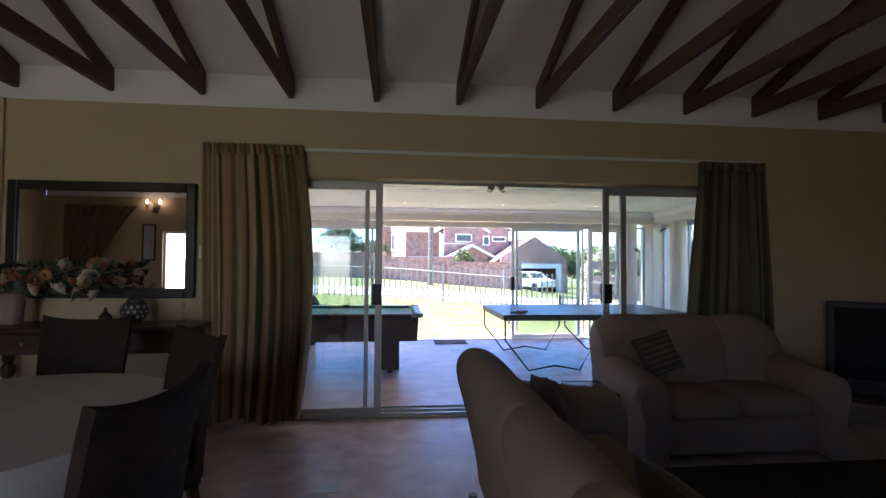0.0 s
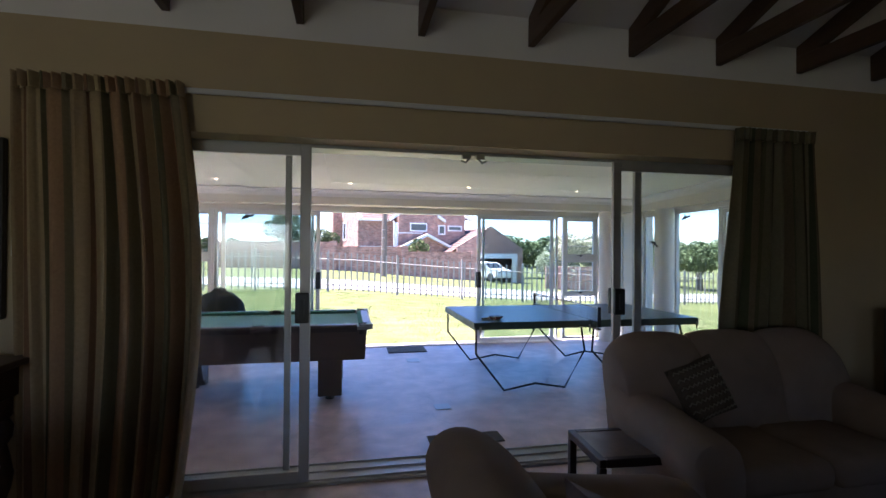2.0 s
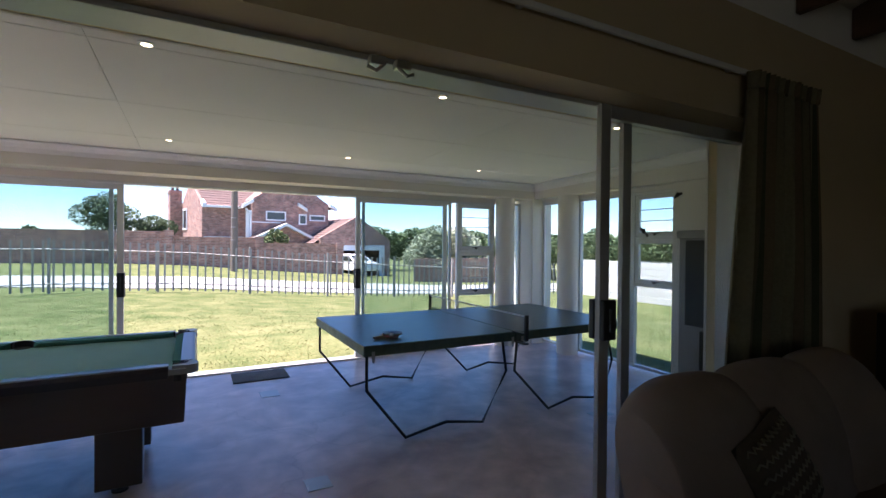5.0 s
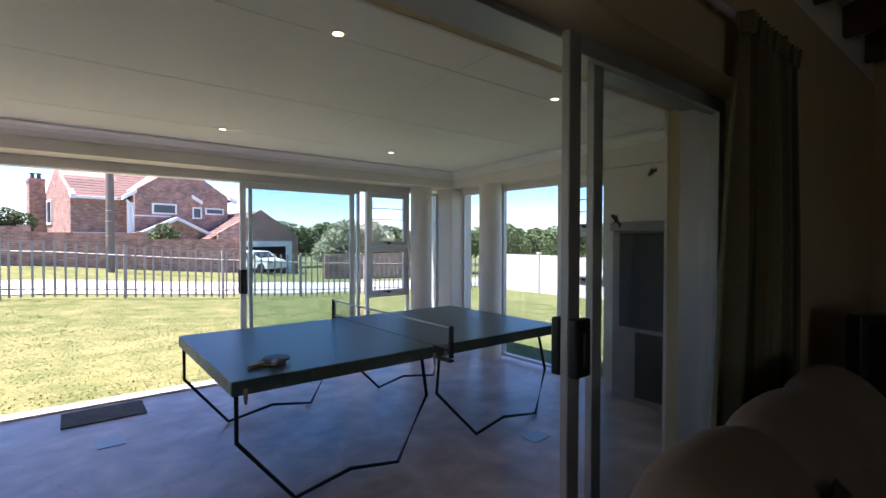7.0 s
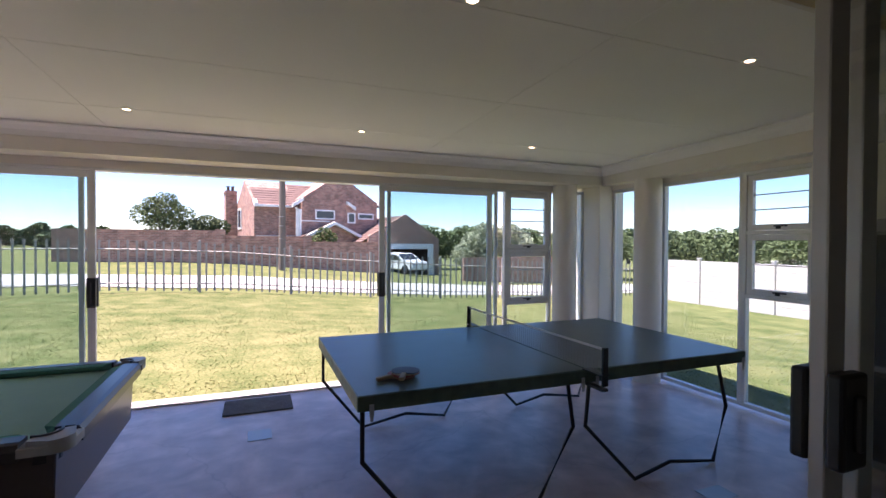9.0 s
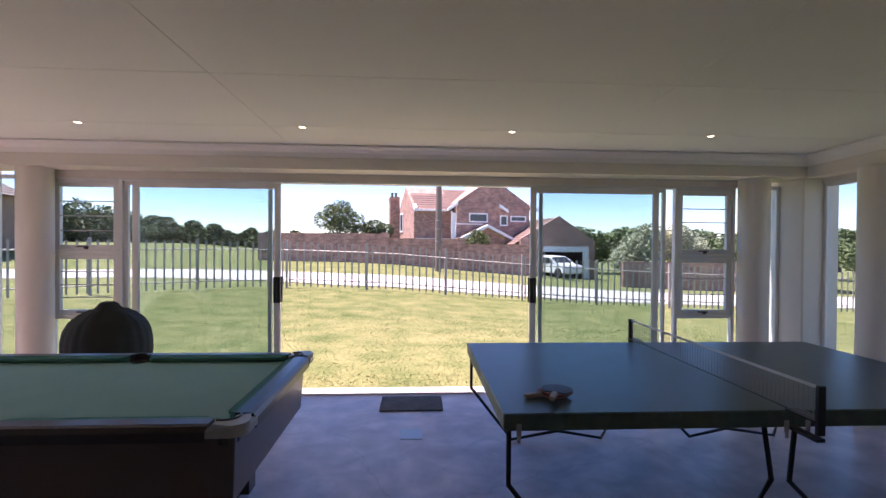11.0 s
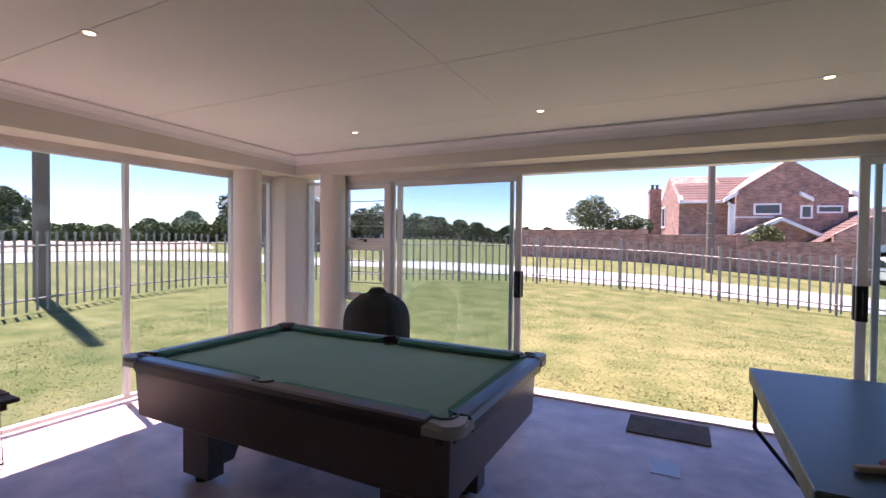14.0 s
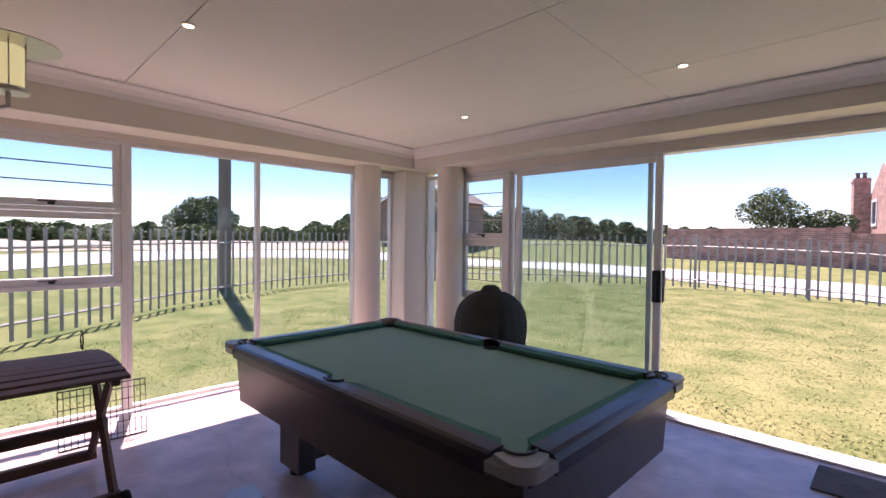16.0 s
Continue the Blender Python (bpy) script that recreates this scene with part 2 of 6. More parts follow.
def tube(bm, pts, r, n=8, closed=False):
    """A round bar along points; r: one radius, or one a point."""
    pts = [Vector(p) for p in pts]
    rings = []
    for i, p in enumerate(pts):
        a = pts[i - 1] if (i or closed) else p
        b = pts[(i + 1) % len(pts)] if (i < len(pts) - 1 or closed) else p
        d = (b - a).normalized()
        side = d.cross(Vector((0, 0, 1)) if abs(d.z) < 0.9 else Vector((1, 0, 0))).normalized()
        up = side.cross(d)
        rr = r[i] if isinstance(r, (list, tuple)) else r
        rings.append([bm.verts.new(p + (side * math.cos(2 * math.pi * k / n) + up * math.sin(2 * math.pi * k / n)) * rr) for k in range(n)])
    pairs = list(zip(rings, rings[1:])) + ([(rings[-1], rings[0])] if closed else [])
    for a, b in pairs:
        for k in range(n):
            bm.faces.new((a[k], a[(k + 1) % n], b[(k + 1) % n], b[k]))
    if not closed:
        bm.faces.new(rings[0][::-1]), bm.faces.new(rings[-1])


def lathe(bm, profile, n=24, at=(0, 0, 0), cap=True):
    """A turned body round z from (radius, height) pairs."""
    rings = [[bm.verts.new((at[0] + r * math.cos(2 * math.pi * k / n), at[1] + r * math.sin(2 * math.pi * k / n), at[2] + z)) for k in range(n)] for r, z in profile]
    for a, b in zip(rings, rings[1:]):
        for k in range(n):
            bm.faces.new((a[k], a[(k + 1) % n], b[(k + 1) % n], b[k]))
    if cap:
        bm.faces.new(rings[0][::-1]), bm.faces.new(rings[-1])


def prism(bm, outline, axis, a0, a1):
    """An outline of (u, v) pairs drawn out along an axis: x takes (y, z), y takes (x, z), z takes (x, y)."""
    def at(u, v, w):
        return {"x": (w, u, v), "y": (u, w, v), "z": (u, v, w)}[axis]
    a = [bm.verts.new(at(u, v, a0)) for u, v in outline]
    b = [bm.verts.new(at(u, v, a1)) for u, v in outline]
    bm.faces.new(a), bm.faces.new(b[::-1])
    for i in range(len(a)):
        j = (i + 1) % len(a)
        bm.faces.new((a[j], a[i], b[i], b[j]))


def part(name, bm, mat, parent=None, label="", smooth=False):
    """Links a bmesh as one mesh object, under a thing or a part."""
    bmesh.ops.recalc_face_normals(bm, faces=bm.faces)
    me = bpy.data.meshes.new(name)
    bm.to_mesh(me), bm.free()
    me.materials.append(mat)
    if smooth:
        me.shade_smooth()
        me.set_sharp_from_angle(angle=radians(40))
    ob = new(name, me)
    if parent:
        ob.parent = parent
    if label:
        tagged(ob, label)
    return ob


def piece(name, ob_of, m, parent, label=""):
    """Another piece on the mesh of one that stands already."""
    ob = new(name, ob_of.data)
    ob.parent, ob.matrix_basis = parent, m
    if label:
        tagged(ob, label)
    return ob


def box_part(name, dims, mat, parent=None, label="", bev=0.0, seg=1):
    bm = bmesh.new()
    box(bm, *dims, bev, seg)
    return part(name, bm, mat, parent, label)


def thing(name, label, category, at=(0, 0, 0), turn=0.0, group="", kind=""):
    ob = new(name)
    ob.matrix_world = pose(*at, 0, 0, turn)
    return tagged(ob, label, category, group, kind)


def setting(name, bm, mat, label, category, smooth=False):
    return tagged(part(name, bm, mat, smooth=smooth), label, category, kind="structure")


# ---- the house ----
WN, WS = 4.57, 5.0            # living-room face and patio face of the wall between
DX0, DX1, DZ = -1.2, 3.54, 2.235   # the wide doorway
PX0, PX1, PY1 = -3.22, 5.27, 9.03  # glass planes of the patio
RX0, RX1, RY0 = -7.4, 6.3, -2.0    # living room
EAVE = 2.85

bm = bmesh.new()
box(bm, RX0 - 0.3, RX1 + 0.3, RY0 - 0.3, WS, -0.25, 0.0), box(bm, PX0 - 0.1, PX1 + 0.1, WS, PY1 + 0.1, -0.25, 0.0)
floor = setting("floor", bm, SCREED, "polished grey cement screed floor with cloudy trowel marks", "floor")

bm = bmesh.new()
box(bm, RX0, DX0, WN, WS, 0, EAVE), box(bm, DX1, RX1, WN, WS, 0, EAVE), box(bm, DX0, DX1, WN, WS, DZ, EAVE)
setting("wall_north", bm, TAN, "tan painted wall with a wide sliding doorway", "wall")
bm = bmesh.new()
box(bm, RX0, DX0, WS + 0.003, WS + 0.02, 0, 2.6), box(bm, DX1, RX1, WS + 0.003, WS + 0.02, 0, 2.6), box(bm, DX0, DX1, WS + 0.003, WS + 0.02, DZ, 2.6)
setting("wall_patio", bm, CREAM, "cream plastered patio side of the house wall", "wall")
bm = bmesh.new()
box(bm, RX0 - 0.25, RX0, RY0, WS, 0, 5.2)
setting("wall_west", bm, TAN, "plain tan wall of the dining end", "wall")
bm = bmesh.new()
box(bm, RX1, RX1 + 0.25, RY0, WS, 0, 5.2)
setting("wall_east", bm, TAN, "plain tan wall behind the television", "wall")
# south wall: mirror shows the west window, other two added to let light in
bm = bmesh.new()
SW = [(-5.0, -3.9), (-2.4, -0.9), (2.7, 3.3)]
xs = [RX0] + [v for w in SW for v in w] + [RX1]
for a, b in zip(xs[::2], xs[1::2]):
    box(bm, a, b, RY0 - 0.25, RY0, 0, EAVE)
for a, b in SW:
    box(bm, a, b, RY0 - 0.25, RY0, 0, 0.7), box(bm, a, b, RY0 - 0.25, RY0, 2.1, EAVE)
setting("wall_south", bm, TAN, "tan wall with garden windows, two of them assumed", "wall")

# pitched ceiling over the trusses: two slopes and a white band above the wall
RIDGE_Y, PITCH = 1.28, 0.37
RIDGE_Z = 3.16 + (WN - RIDGE_Y) * PITCH
bm = bmesh.new()
prism(bm, [(WS, 3.16 - 0.43 * PITCH), (RIDGE_Y, RIDGE_Z), (RY0, 3.16), (RY0, 3.36), (RIDGE_Y, RIDGE_Z + 0.2), (WS, 3.2)], "x", RX0, RX1)
box(bm, RX0, RX1, WN + 0.004, WS, EAVE, 3.15), box(bm, RX0, RX1, RY0 - 0.25, RY0 - 0.004, EAVE, 3.36)
setting("ceiling", bm, WHITE, "white sloping ceiling boards above open roof trusses", "ceiling")

# patio ceiling, cornice and the beam over the glass
CZ, BZ, BX0, BX1, BY = 2.44, 2.22, -2.83, 5.05, 8.68


def ceil_z(y):
    return 2.655 - 0.0257 * y


bm = bmesh.new()
JX, JY = (BX0 - 0.1, 0.0, 2.7, BX1 + 0.1), (WS + 0.02, 5.86, 6.93, 8.0, BY + 0.1)
for x0, x1 in zip(JX, JX[1:]):
    for y0, y1 in zip(JY, JY[1:]):
        for v in box(bm, x0 + 0.0015, x1 - 0.0015, y0 + 0.003, y1 - 0.003, 0, 0.02):
            v.co.z += ceil_z(v.co.y)
for v in box(bm, JX[0], JX[-1], JY[0], JY[-1], 0.02, 0.1):
    v.co.z += ceil_z(v.co.y)
setting("patio_ceiling", bm, WHITE, "white board ceiling with fine cracks along its joints", "ceiling")
bm = bmesh.new()
outer = 0.36
box(bm, BX0 - outer - 0.1, BX1 + 0.27, BY, PY1 + 0.12, BZ, CZ + 0.2)
box(bm, BX0 - outer - 0.1, BX0, WS + 0.02, BY, BZ, CZ + 0.2), box(bm, BX1, BX1 + 0.27, WS + 0.02, BY, BZ, CZ + 0.2)
setting("beam", bm, CREAM, "cream plastered ring beam above the patio windows", "beam")
bm = bmesh.new()
cove = [(0, 0), (0, -0.10), (0.012, -0.10), (0.03, -0.06), (0.06, -0.03), (0.10, -0.014), (0.10, 0)]
prism(bm, [(BY - 0.002 - u, ceil_z(BY) - 0.002 + v) for u, v in cove], "x", BX0, BX1)
prism(bm, [(BX0 + 0.002 + u, -0.002 + v) for u, v in cove], "y", WS + 0.02, BY)
prism(bm, [(BX1 - 0.002 - u, -0.002 + v) for u, v in cove], "y", WS + 0.02, BY)
for v in bm.verts:
    if v.co.z < 1:
        v.co.z += ceil_z(v.co.y)
setting("cornice", bm, WHITE, "white coved plaster cornice", "trim")
# flat roof above the patio
bm = bmesh.new()
box(bm, BX0 - 0.12, BX1 + 0.12, WS + 0.02, PY1 + 0.25, CZ + 0.2, CZ + 0.25)
setting("patio_roof", bm, ALU, "flat roof sheet over the patio", "roof")
# ---- columns, window frames and sliding doors ----


def column(x, y, r=0.145):
    bm = bmesh.new()
    lathe(bm, [(r, 0), (r, BZ)], 32, (x, y, 0))
    tagged(part("column", bm, CREAM, smooth=True), "round cream plastered column under the beam", "column", "patio columns", "structure")


for cx, cy in ((-2.44, 8.88), (4.65, 8.88), (-3.05, 8.19), (5.12, 8.02)):
    column(cx, cy)
bm = bmesh.new()
box(bm, PX0 - 0.03, -2.96, 8.66, PY1 + 0.12, 0, BZ, 0.012, 2)
setting("corner_pier_west", bm, CREAM, "cream plastered corner pier", "pier")
bm = bmesh.new()
box(bm, 5.03, PX1 + 0.14, 8.70, PY1 + 0.12, 0, BZ, 0.012, 2)
setting("corner_pier_east", bm, CREAM, "cream plastered corner pier", "pier")
bm = bmesh.new()
box(bm, PX1 - 0.14, PX1 + 0.14, WS + 0.02, 6.4, 0, BZ)
setting("wall_patio_east", bm, CREAM, "cream plastered patio wall beside the windows", "wall")


class Plane:
    """A run of glazing in a vertical plane: along x at a given y, or along y at a given x."""

    def __init__(self, axis, at):
        self.axis, self.at = axis, at

    def dims(self, u0, u1, z0, z1, d0, d1):
        return (u0, u1, self.at + d0, self.at + d1, z0, z1) if self.axis == "x" else (self.at + d0, self.at + d1, u0, u1, z0, z1)

    def bar(self, name, parent, u0, u1, z0, z1, d0=-0.03, d1=0.03, mat=None, label="", bev=0.004):
        return box_part(name, self.dims(u0, u1, z0, z1, d0, d1), mat or ALU, parent, label, bev)

    def pane(self, parent, u0, u1, z0, z1, d=0.0):
        ob = box_part("pane", self.dims(u0, u1, z0, z1, d - 0.003, d + 0.003), TINTED if self.at > 5 or abs(self.at - PX0) < 0.1 else PANE, parent)
        ob.visible_shadow = False
        return ob

    def border(self, name, parent, u0, u1, z0, z1, t=0.045, d0=-0.03, d1=0.03, mat=None):
        bm = bmesh.new()
        for q in ((u0, u0 + t, z0, z1), (u1 - t, u1, z0, z1), (u0 + t, u1 - t, z0, z0 + t), (u0 + t, u1 - t, z1 - t, z1)):
            box(bm, *self.dims(*q, d0, d1), 0.003)
        return part(name, bm, mat or ALU, parent)


def casement(pl, u0, u1, z_top, upper, lower, bars, inward):
    """Two awning sashes over a fixed light, with burglar bars and stays. upper, lower: bottom and top of each sash."""
    ob = thing("window_casement", "white aluminium window with two awning sashes and burglar bars", "window", kind="structure")
    pl.border("window_frame", ob, u0, u1, 0.03, z_top, 0.035)
    pl.bar("transom", ob, u0 + 0.035, u1 - 0.035, upper[0] - 0.035, upper[0])
    pl.bar("transom", ob, u0 + 0.035, u1 - 0.035, lower[0] - 0.035, lower[0])
    pl.pane(ob, u0 + 0.035, u1 - 0.035, 0.065, lower[0] - 0.035)
    for (a, b), nb in zip((upper, lower), bars):
        s = pl.border("sash", ob, u0 + 0.038, u1 - 0.038, a + 0.003, b - 0.003, 0.05, -0.022, 0.022)
        pl.pane(s, u0 + 0.085, u1 - 0.085, a + 0.05, b - 0.05)
        for k in range(nb):
            z = a + 0.05 + (b - a - 0.1) * (k + 1) / (nb + 1)
            pl.bar("burglar_bar", s, u0 + 0.085, u1 - 0.085, z - 0.005, z + 0.005, -0.012, -0.004, ALU_GREY, "", 0)
        m = (u0 + u1) / 2
        bm = bmesh.new()
        box(bm, *pl.dims(m - 0.02, m + 0.02, a + 0.01, a + 0.04, *sorted((inward * 0.022, inward * 0.034))), 0.003)
        box(bm, *pl.dims(m - 0.08, m + 0.03, a + 0.03, a + 0.042, *sorted((inward * 0.034, inward * 0.05))), 0.003)
        part("window_stay", bm, BLACK, s, "black window catch")
    return ob


def fixed(pl, name, u0, u1, z0, z1, splits=(), t=0.035):
    ob = thing(name, "fixed glass pane in a white aluminium frame", "window", kind="structure")
    pl.border("window_frame", ob, u0, u1, z0, z1, t)
    edges = [u0 + t, *[v for s in splits for v in (s - 0.02, s + 0.02)], u1 - t]
    for a, b in zip(edges[::2], edges[1::2]):
        pl.pane(ob, a, b, z0 + t, z1 - t)
    for s in splits:
        pl.bar("mullion", ob, s - 0.02, s + 0.02, z0 + t, z1 - t)
    return ob


back, west, east, gate = Plane("x", PY1), Plane("y", PX0), Plane("y", PX1), Plane("x", 4.86)
casement(back, -2.40, -1.72, 2.15, (1.44, 2.115), (0.80, 1.405), (3, 3), -1)
casement(back, 3.88, 4.54, 2.15, (1.44, 2.115), (0.80, 1.405), (3, 2), -1)
casement(west, 5.04, 5.96, 2.17, (1.635, 2.135), (1.06, 1.60), (2, 1), 1)
casement(east, 6.40, 7.03, 2.17, (1.635, 2.135), (1.06, 1.60), (2, 1), -1)
fixed(west, "window_1", 5.96, 8.13, 0.03, 2.17, (7.02,))
fixed(west, "window_2", 8.30, 8.66, 0.03, 2.17)
fixed(back, "window_3", -2.96, -2.56, 0.03, 2.17)
fixed(back, "window_4", 4.76, 5.03, 0.03, 2.17)
fixed(east, "window_5", 7.03, 7.94, 0.03, 2.17)
fixed(east, "window_6", 8.14, 8.70, 0.03, 2.17)
bm = bmesh.new()
box(bm, -2.56, 4.74, PY1 - 0.05, PY1 + 0.12, 2.15, BZ)
box(bm, PX0 - 0.1, PX0 + 0.05, WS + 0.02, 8.78, 2.17, BZ), box(bm, PX1 - 0.05, PX1 + 0.1, 6.4, 8.78, 2.17, BZ)
setting("lintel", bm, CREAM, "cream plaster strip above the window frames", "trim")


def slider(name, pl, label, fixed_u, stiles, slide_u, z1, handle_u, leaf_d, mat, t=0.04, grip=(0.93, 1.19)):
    """A fixed light with an opened sliding leaf stacked against it."""
    ob = thing(name, label, "sliding door", kind="structure")
    pl.border("fixed_frame", ob, *fixed_u, 0.03, z1, t, 0.005, 0.035, mat)
    pl.pane(ob, fixed_u[0] + t, fixed_u[1] - t, 0.03 + t, z1 - t, 0.02)
    leaf = pl.border("sliding_leaf", ob, *slide_u, 0.035, z1 - 0.005, stiles, leaf_d, leaf_d + 0.032, mat)
    pl.pane(leaf, slide_u[0] + stiles, slide_u[1] - stiles, 0.035 + stiles, z1 - 0.005 - stiles, leaf_d + 0.016)
    a, b = handle_u
    for d in (leaf_d - 0.035, leaf_d + 0.033):
        bm = bmesh.new()
        g0, g1 = grip
        box(bm, *pl.dims(a, b, g0, g1, d, d + 0.034), 0.008, 2)
        box(bm, *pl.dims(a + 0.03, b - 0.03, g0 + 0.04, g1 - 0.04, d - 0.012, d + 0.002) if d < leaf_d else pl.dims(a + 0.03, b - 0.03, g0 + 0.04, g1 - 0.04, d + 0.032, d + 0.05), 0.005)
        part("door_handle", bm, BLACK, leaf, "black plastic door handle")
    return ob


LAB = "grey aluminium sliding glass door pushed open"
slider("door_1", Plane("x", 4.71), LAB, (DX0 + 0.04, -0.122), 0.065, (DX0 + 0.10, 0.006), 2.205, (-0.085, 0.002), -0.065, ALU_GREY, 0.04, (1.055, 1.25))
slider("door_2", Plane("x", 4.715), LAB, (2.39, DX1 - 0.04), 0.065, (2.185, DX1 - 0.10), 2.205, (2.18, 2.265), -0.04, ALU_GREY, 0.062, (1.06, 1.255))
slider("door_3", back, "white aluminium sliding glass door pushed open", (-1.72, -0.285), 0.06, (-1.62, -0.19), 2.13, (-0.25, -0.18), -0.04, ALU)
slider("door_4", back, "white aluminium sliding glass door pushed open", (2.44, 3.80), 0.06, (2.34, 3.70), 2.13, (2.33, 2.40), -0.04, ALU)
for nm, pl, u0, u1, z1, mat, s0, w0 in (("door_track_inner", gate, DX0, DX1, DZ, ALU_GREY, -0.23, -0.11), ("door_track_outer", back, -1.72, 3.88, 2.15, ALU, -0.06, -0.06)):
    ob = thing(nm, "aluminium sill and head track of the sliding doors", "door track", kind="structure")
    pl.bar("sill", ob, u0, u1, 0.0, 0.02, s0, 0.06, mat)
    for d in (s0 + 0.03, (s0 + 0.06) / 2, 0.03):
        pl.bar("runner", ob, u0, u1, 0.0205, 0.032, d, d + 0.01, mat, "", 0)
    pl.bar("head", ob, u0, u1, z1 - 0.025, z1 - 0.001, w0, 0.06, mat)
    if pl is gate:
        pl.bar("jamb", ob, u0 + 0.001, u0 + 0.04, 0.033, z1 - 0.026, w0, 0.06, mat)
        pl.bar("jamb", ob, u1 - 0.04, u1 - 0.001, 0.033, z1 - 0.026, w0, 0.06, mat)
bm = bmesh.new()
box(bm, BX0 - 0.4, BX1 + 0.4, PY1 + 0.06, PY1 + 0.26, -0.2, -0.02, 0.01)
setting("doorstep", bm, CONCRETE, "pale concrete apron outside the doors", "step")
# ---- garden, road and neighbours ----


def smooth01(v):
    v = min(1.0, max(0.0, v))
    return v * v * (3 - 2 * v)


FALL_X, FALL_Z = (-60, -3, 0.4, 3.85, 8, 13, 18, 60), (0.1, 0.05, -0.06, -0.33, -0.6, -0.8, -0.92, -1.6)


RISE_X, RISE_Z = (-60, -12, 0, 9, 12, 18), (0.75, 0.6, 0.42, 0.28, -0.1, -0.3)


def ground_z(x, y):
    """The lawn falls to the east, and rises again beyond the road."""
    d = max(PX0 - x, x - PX1, y - PY1, 0)
    f = smooth01(d / 8)
    z = -0.07 + f * float(np.interp(x, FALL_X, FALL_Z))
    return z + float(np.interp(x, RISE_X, RISE_Z)) * smooth01((y - 24) / 12) + 0.7 * smooth01((-14 - x) / 10)


bm = bmesh.new()
gx = [-900, -300, -120, -60, -40] + [-30 + 1.25 * i for i in range(53)] + [40, 60, 120, 300, 900]
gy = [-900, -200, -60, -20] + [-5 + 1.25 * i for i in range(44)] + [55, 70, 120, 300, 900]
grid = [[bm.verts.new((x, y, ground_z(x, y))) for x in gx] for y in gy]
for j in range(len(gy) - 1):
    for i in range(len(gx) - 1):
        if RX0 - 0.2 < gx[i] and gx[i + 1] < RX1 and gy[j + 1] < WN and gy[j] > RY0:
            continue
        q = (grid[j][i], grid[j][i + 1], grid[j + 1][i + 1], grid[j + 1][i])
        if all(PX0 - 0.1 < v.co.x < PX1 + 0.1 and RY0 < v.co.y < PY1 for v in q):
            continue
        bm.faces.new(q)
for row in grid:
    for v in row:
        if PX0 - 1.3 < v.co.x < PX1 + 1.3 and RY0 - 1.3 < v.co.y < PY1 + 0.3:
            v.co.z = min(v.co.z, -0.3) if (PX0 - 0.2 < v.co.x < PX1 + 0.2 and v.co.y < PY1) else v.co.z
ground = setting("ground", bm, GRASS, "sunlit green lawn with dry yellow patches", "lawn", smooth=True)

rng = np.random.default_rng(5)
N = 300000
bx, by = rng.uniform(-11, 15, N), rng.uniform(3.5, 20.4, N)
dist = np.hypot(bx - 1.1, by - 6)
keep = (rng.random(N) < np.clip(9.0 / dist, 0.12, 1)) & ((by > PY1 + 0.28) | (bx < PX0 - 0.3) | ((bx > PX1 + 0.3) & (by > 5.3)))
side = np.where(by < 14, -6.5 - 0.32 * np.maximum(by - 4, 0) , -10.5 + 1.35 * (by - 15.5))
keep &= (bx > side + 0.6) & ~((by < 5.2) & (bx > PX0 - 0.5))
bx, by, dist = bx[keep], by[keep], dist[keep]
M = len(bx)
nx, ny = np.array(gx), np.array(gy)
nz = np.array([[v for v in (ground_z(x, y) for x in gx)] for y in gy])
ix, iy = np.searchsorted(nx, bx) - 1, np.searchsorted(ny, by) - 1
fx, fy = (bx - nx[ix]) / (nx[ix + 1] - nx[ix]), (by - ny[iy]) / (ny[iy + 1] - ny[iy])
bz = nz[iy, ix] * (1 - fx) * (1 - fy) + nz[iy, ix + 1] * fx * (1 - fy) + nz[iy + 1, ix] * (1 - fx) * fy + nz[iy + 1, ix + 1] * fx * fy
ang, h, wd = rng.uniform(0, 6.283, M), rng.uniform(0.005, 0.014, M), rng.uniform(0.005, 0.01, M) * (1 + dist * 0.05)
lx, ly = rng.normal(0, 0.02, M), rng.normal(0, 0.02, M)
co = np.empty((M, 3, 3))
co[:, 0] = np.stack([bx - wd * np.cos(ang), by - wd * np.sin(ang), bz - 0.005], 1)
co[:, 1] = np.stack([bx + wd * np.cos(ang), by + wd * np.sin(ang), bz - 0.005], 1)
co[:, 2] = np.stack([bx + lx, by + ly, bz + h], 1)
me = bpy.data.meshes.new("grass")
me.from_pydata(co.reshape(-1, 3).tolist(), [], np.arange(M * 3).reshape(-1, 3).tolist())
me.materials.append(BLADE)
tagged(new("grass", me), "short green and straw-coloured grass blades on the lawn", "grass", kind="stuff")

FENCE = [(-5.6, 3.4), (-7.8, 6.3), (-9.3, 8.0), (-10.9, 11.1), (-11.5, 13.8), (-10.2, 16.2), (-7.6, 18.3), (-5.5, 19.8), (-3.0, 20.6), (4, 20.6), (11, 20.8), (18, 21)]


def resample(pts, step):
    out, left = [Vector((*pts[0], 0))], step
    for a, b in zip(pts, pts[1:]):
        a, b = Vector((*a, 0)), Vector((*b, 0))
        length, d = (b - a).length, left
        while d < length:
            out.append(a.lerp(b, d / length))
            d += step
        left = d - length
    return out


def offset(pts, d):
    out = []
    for i, p in enumerate(pts):
        t = (pts[min(i + 1, len(pts) - 1)] - pts[max(i - 1, 0)]).normalized()
        out.append(p + Vector((-t.y, t.x, 0)) * d)
    return out


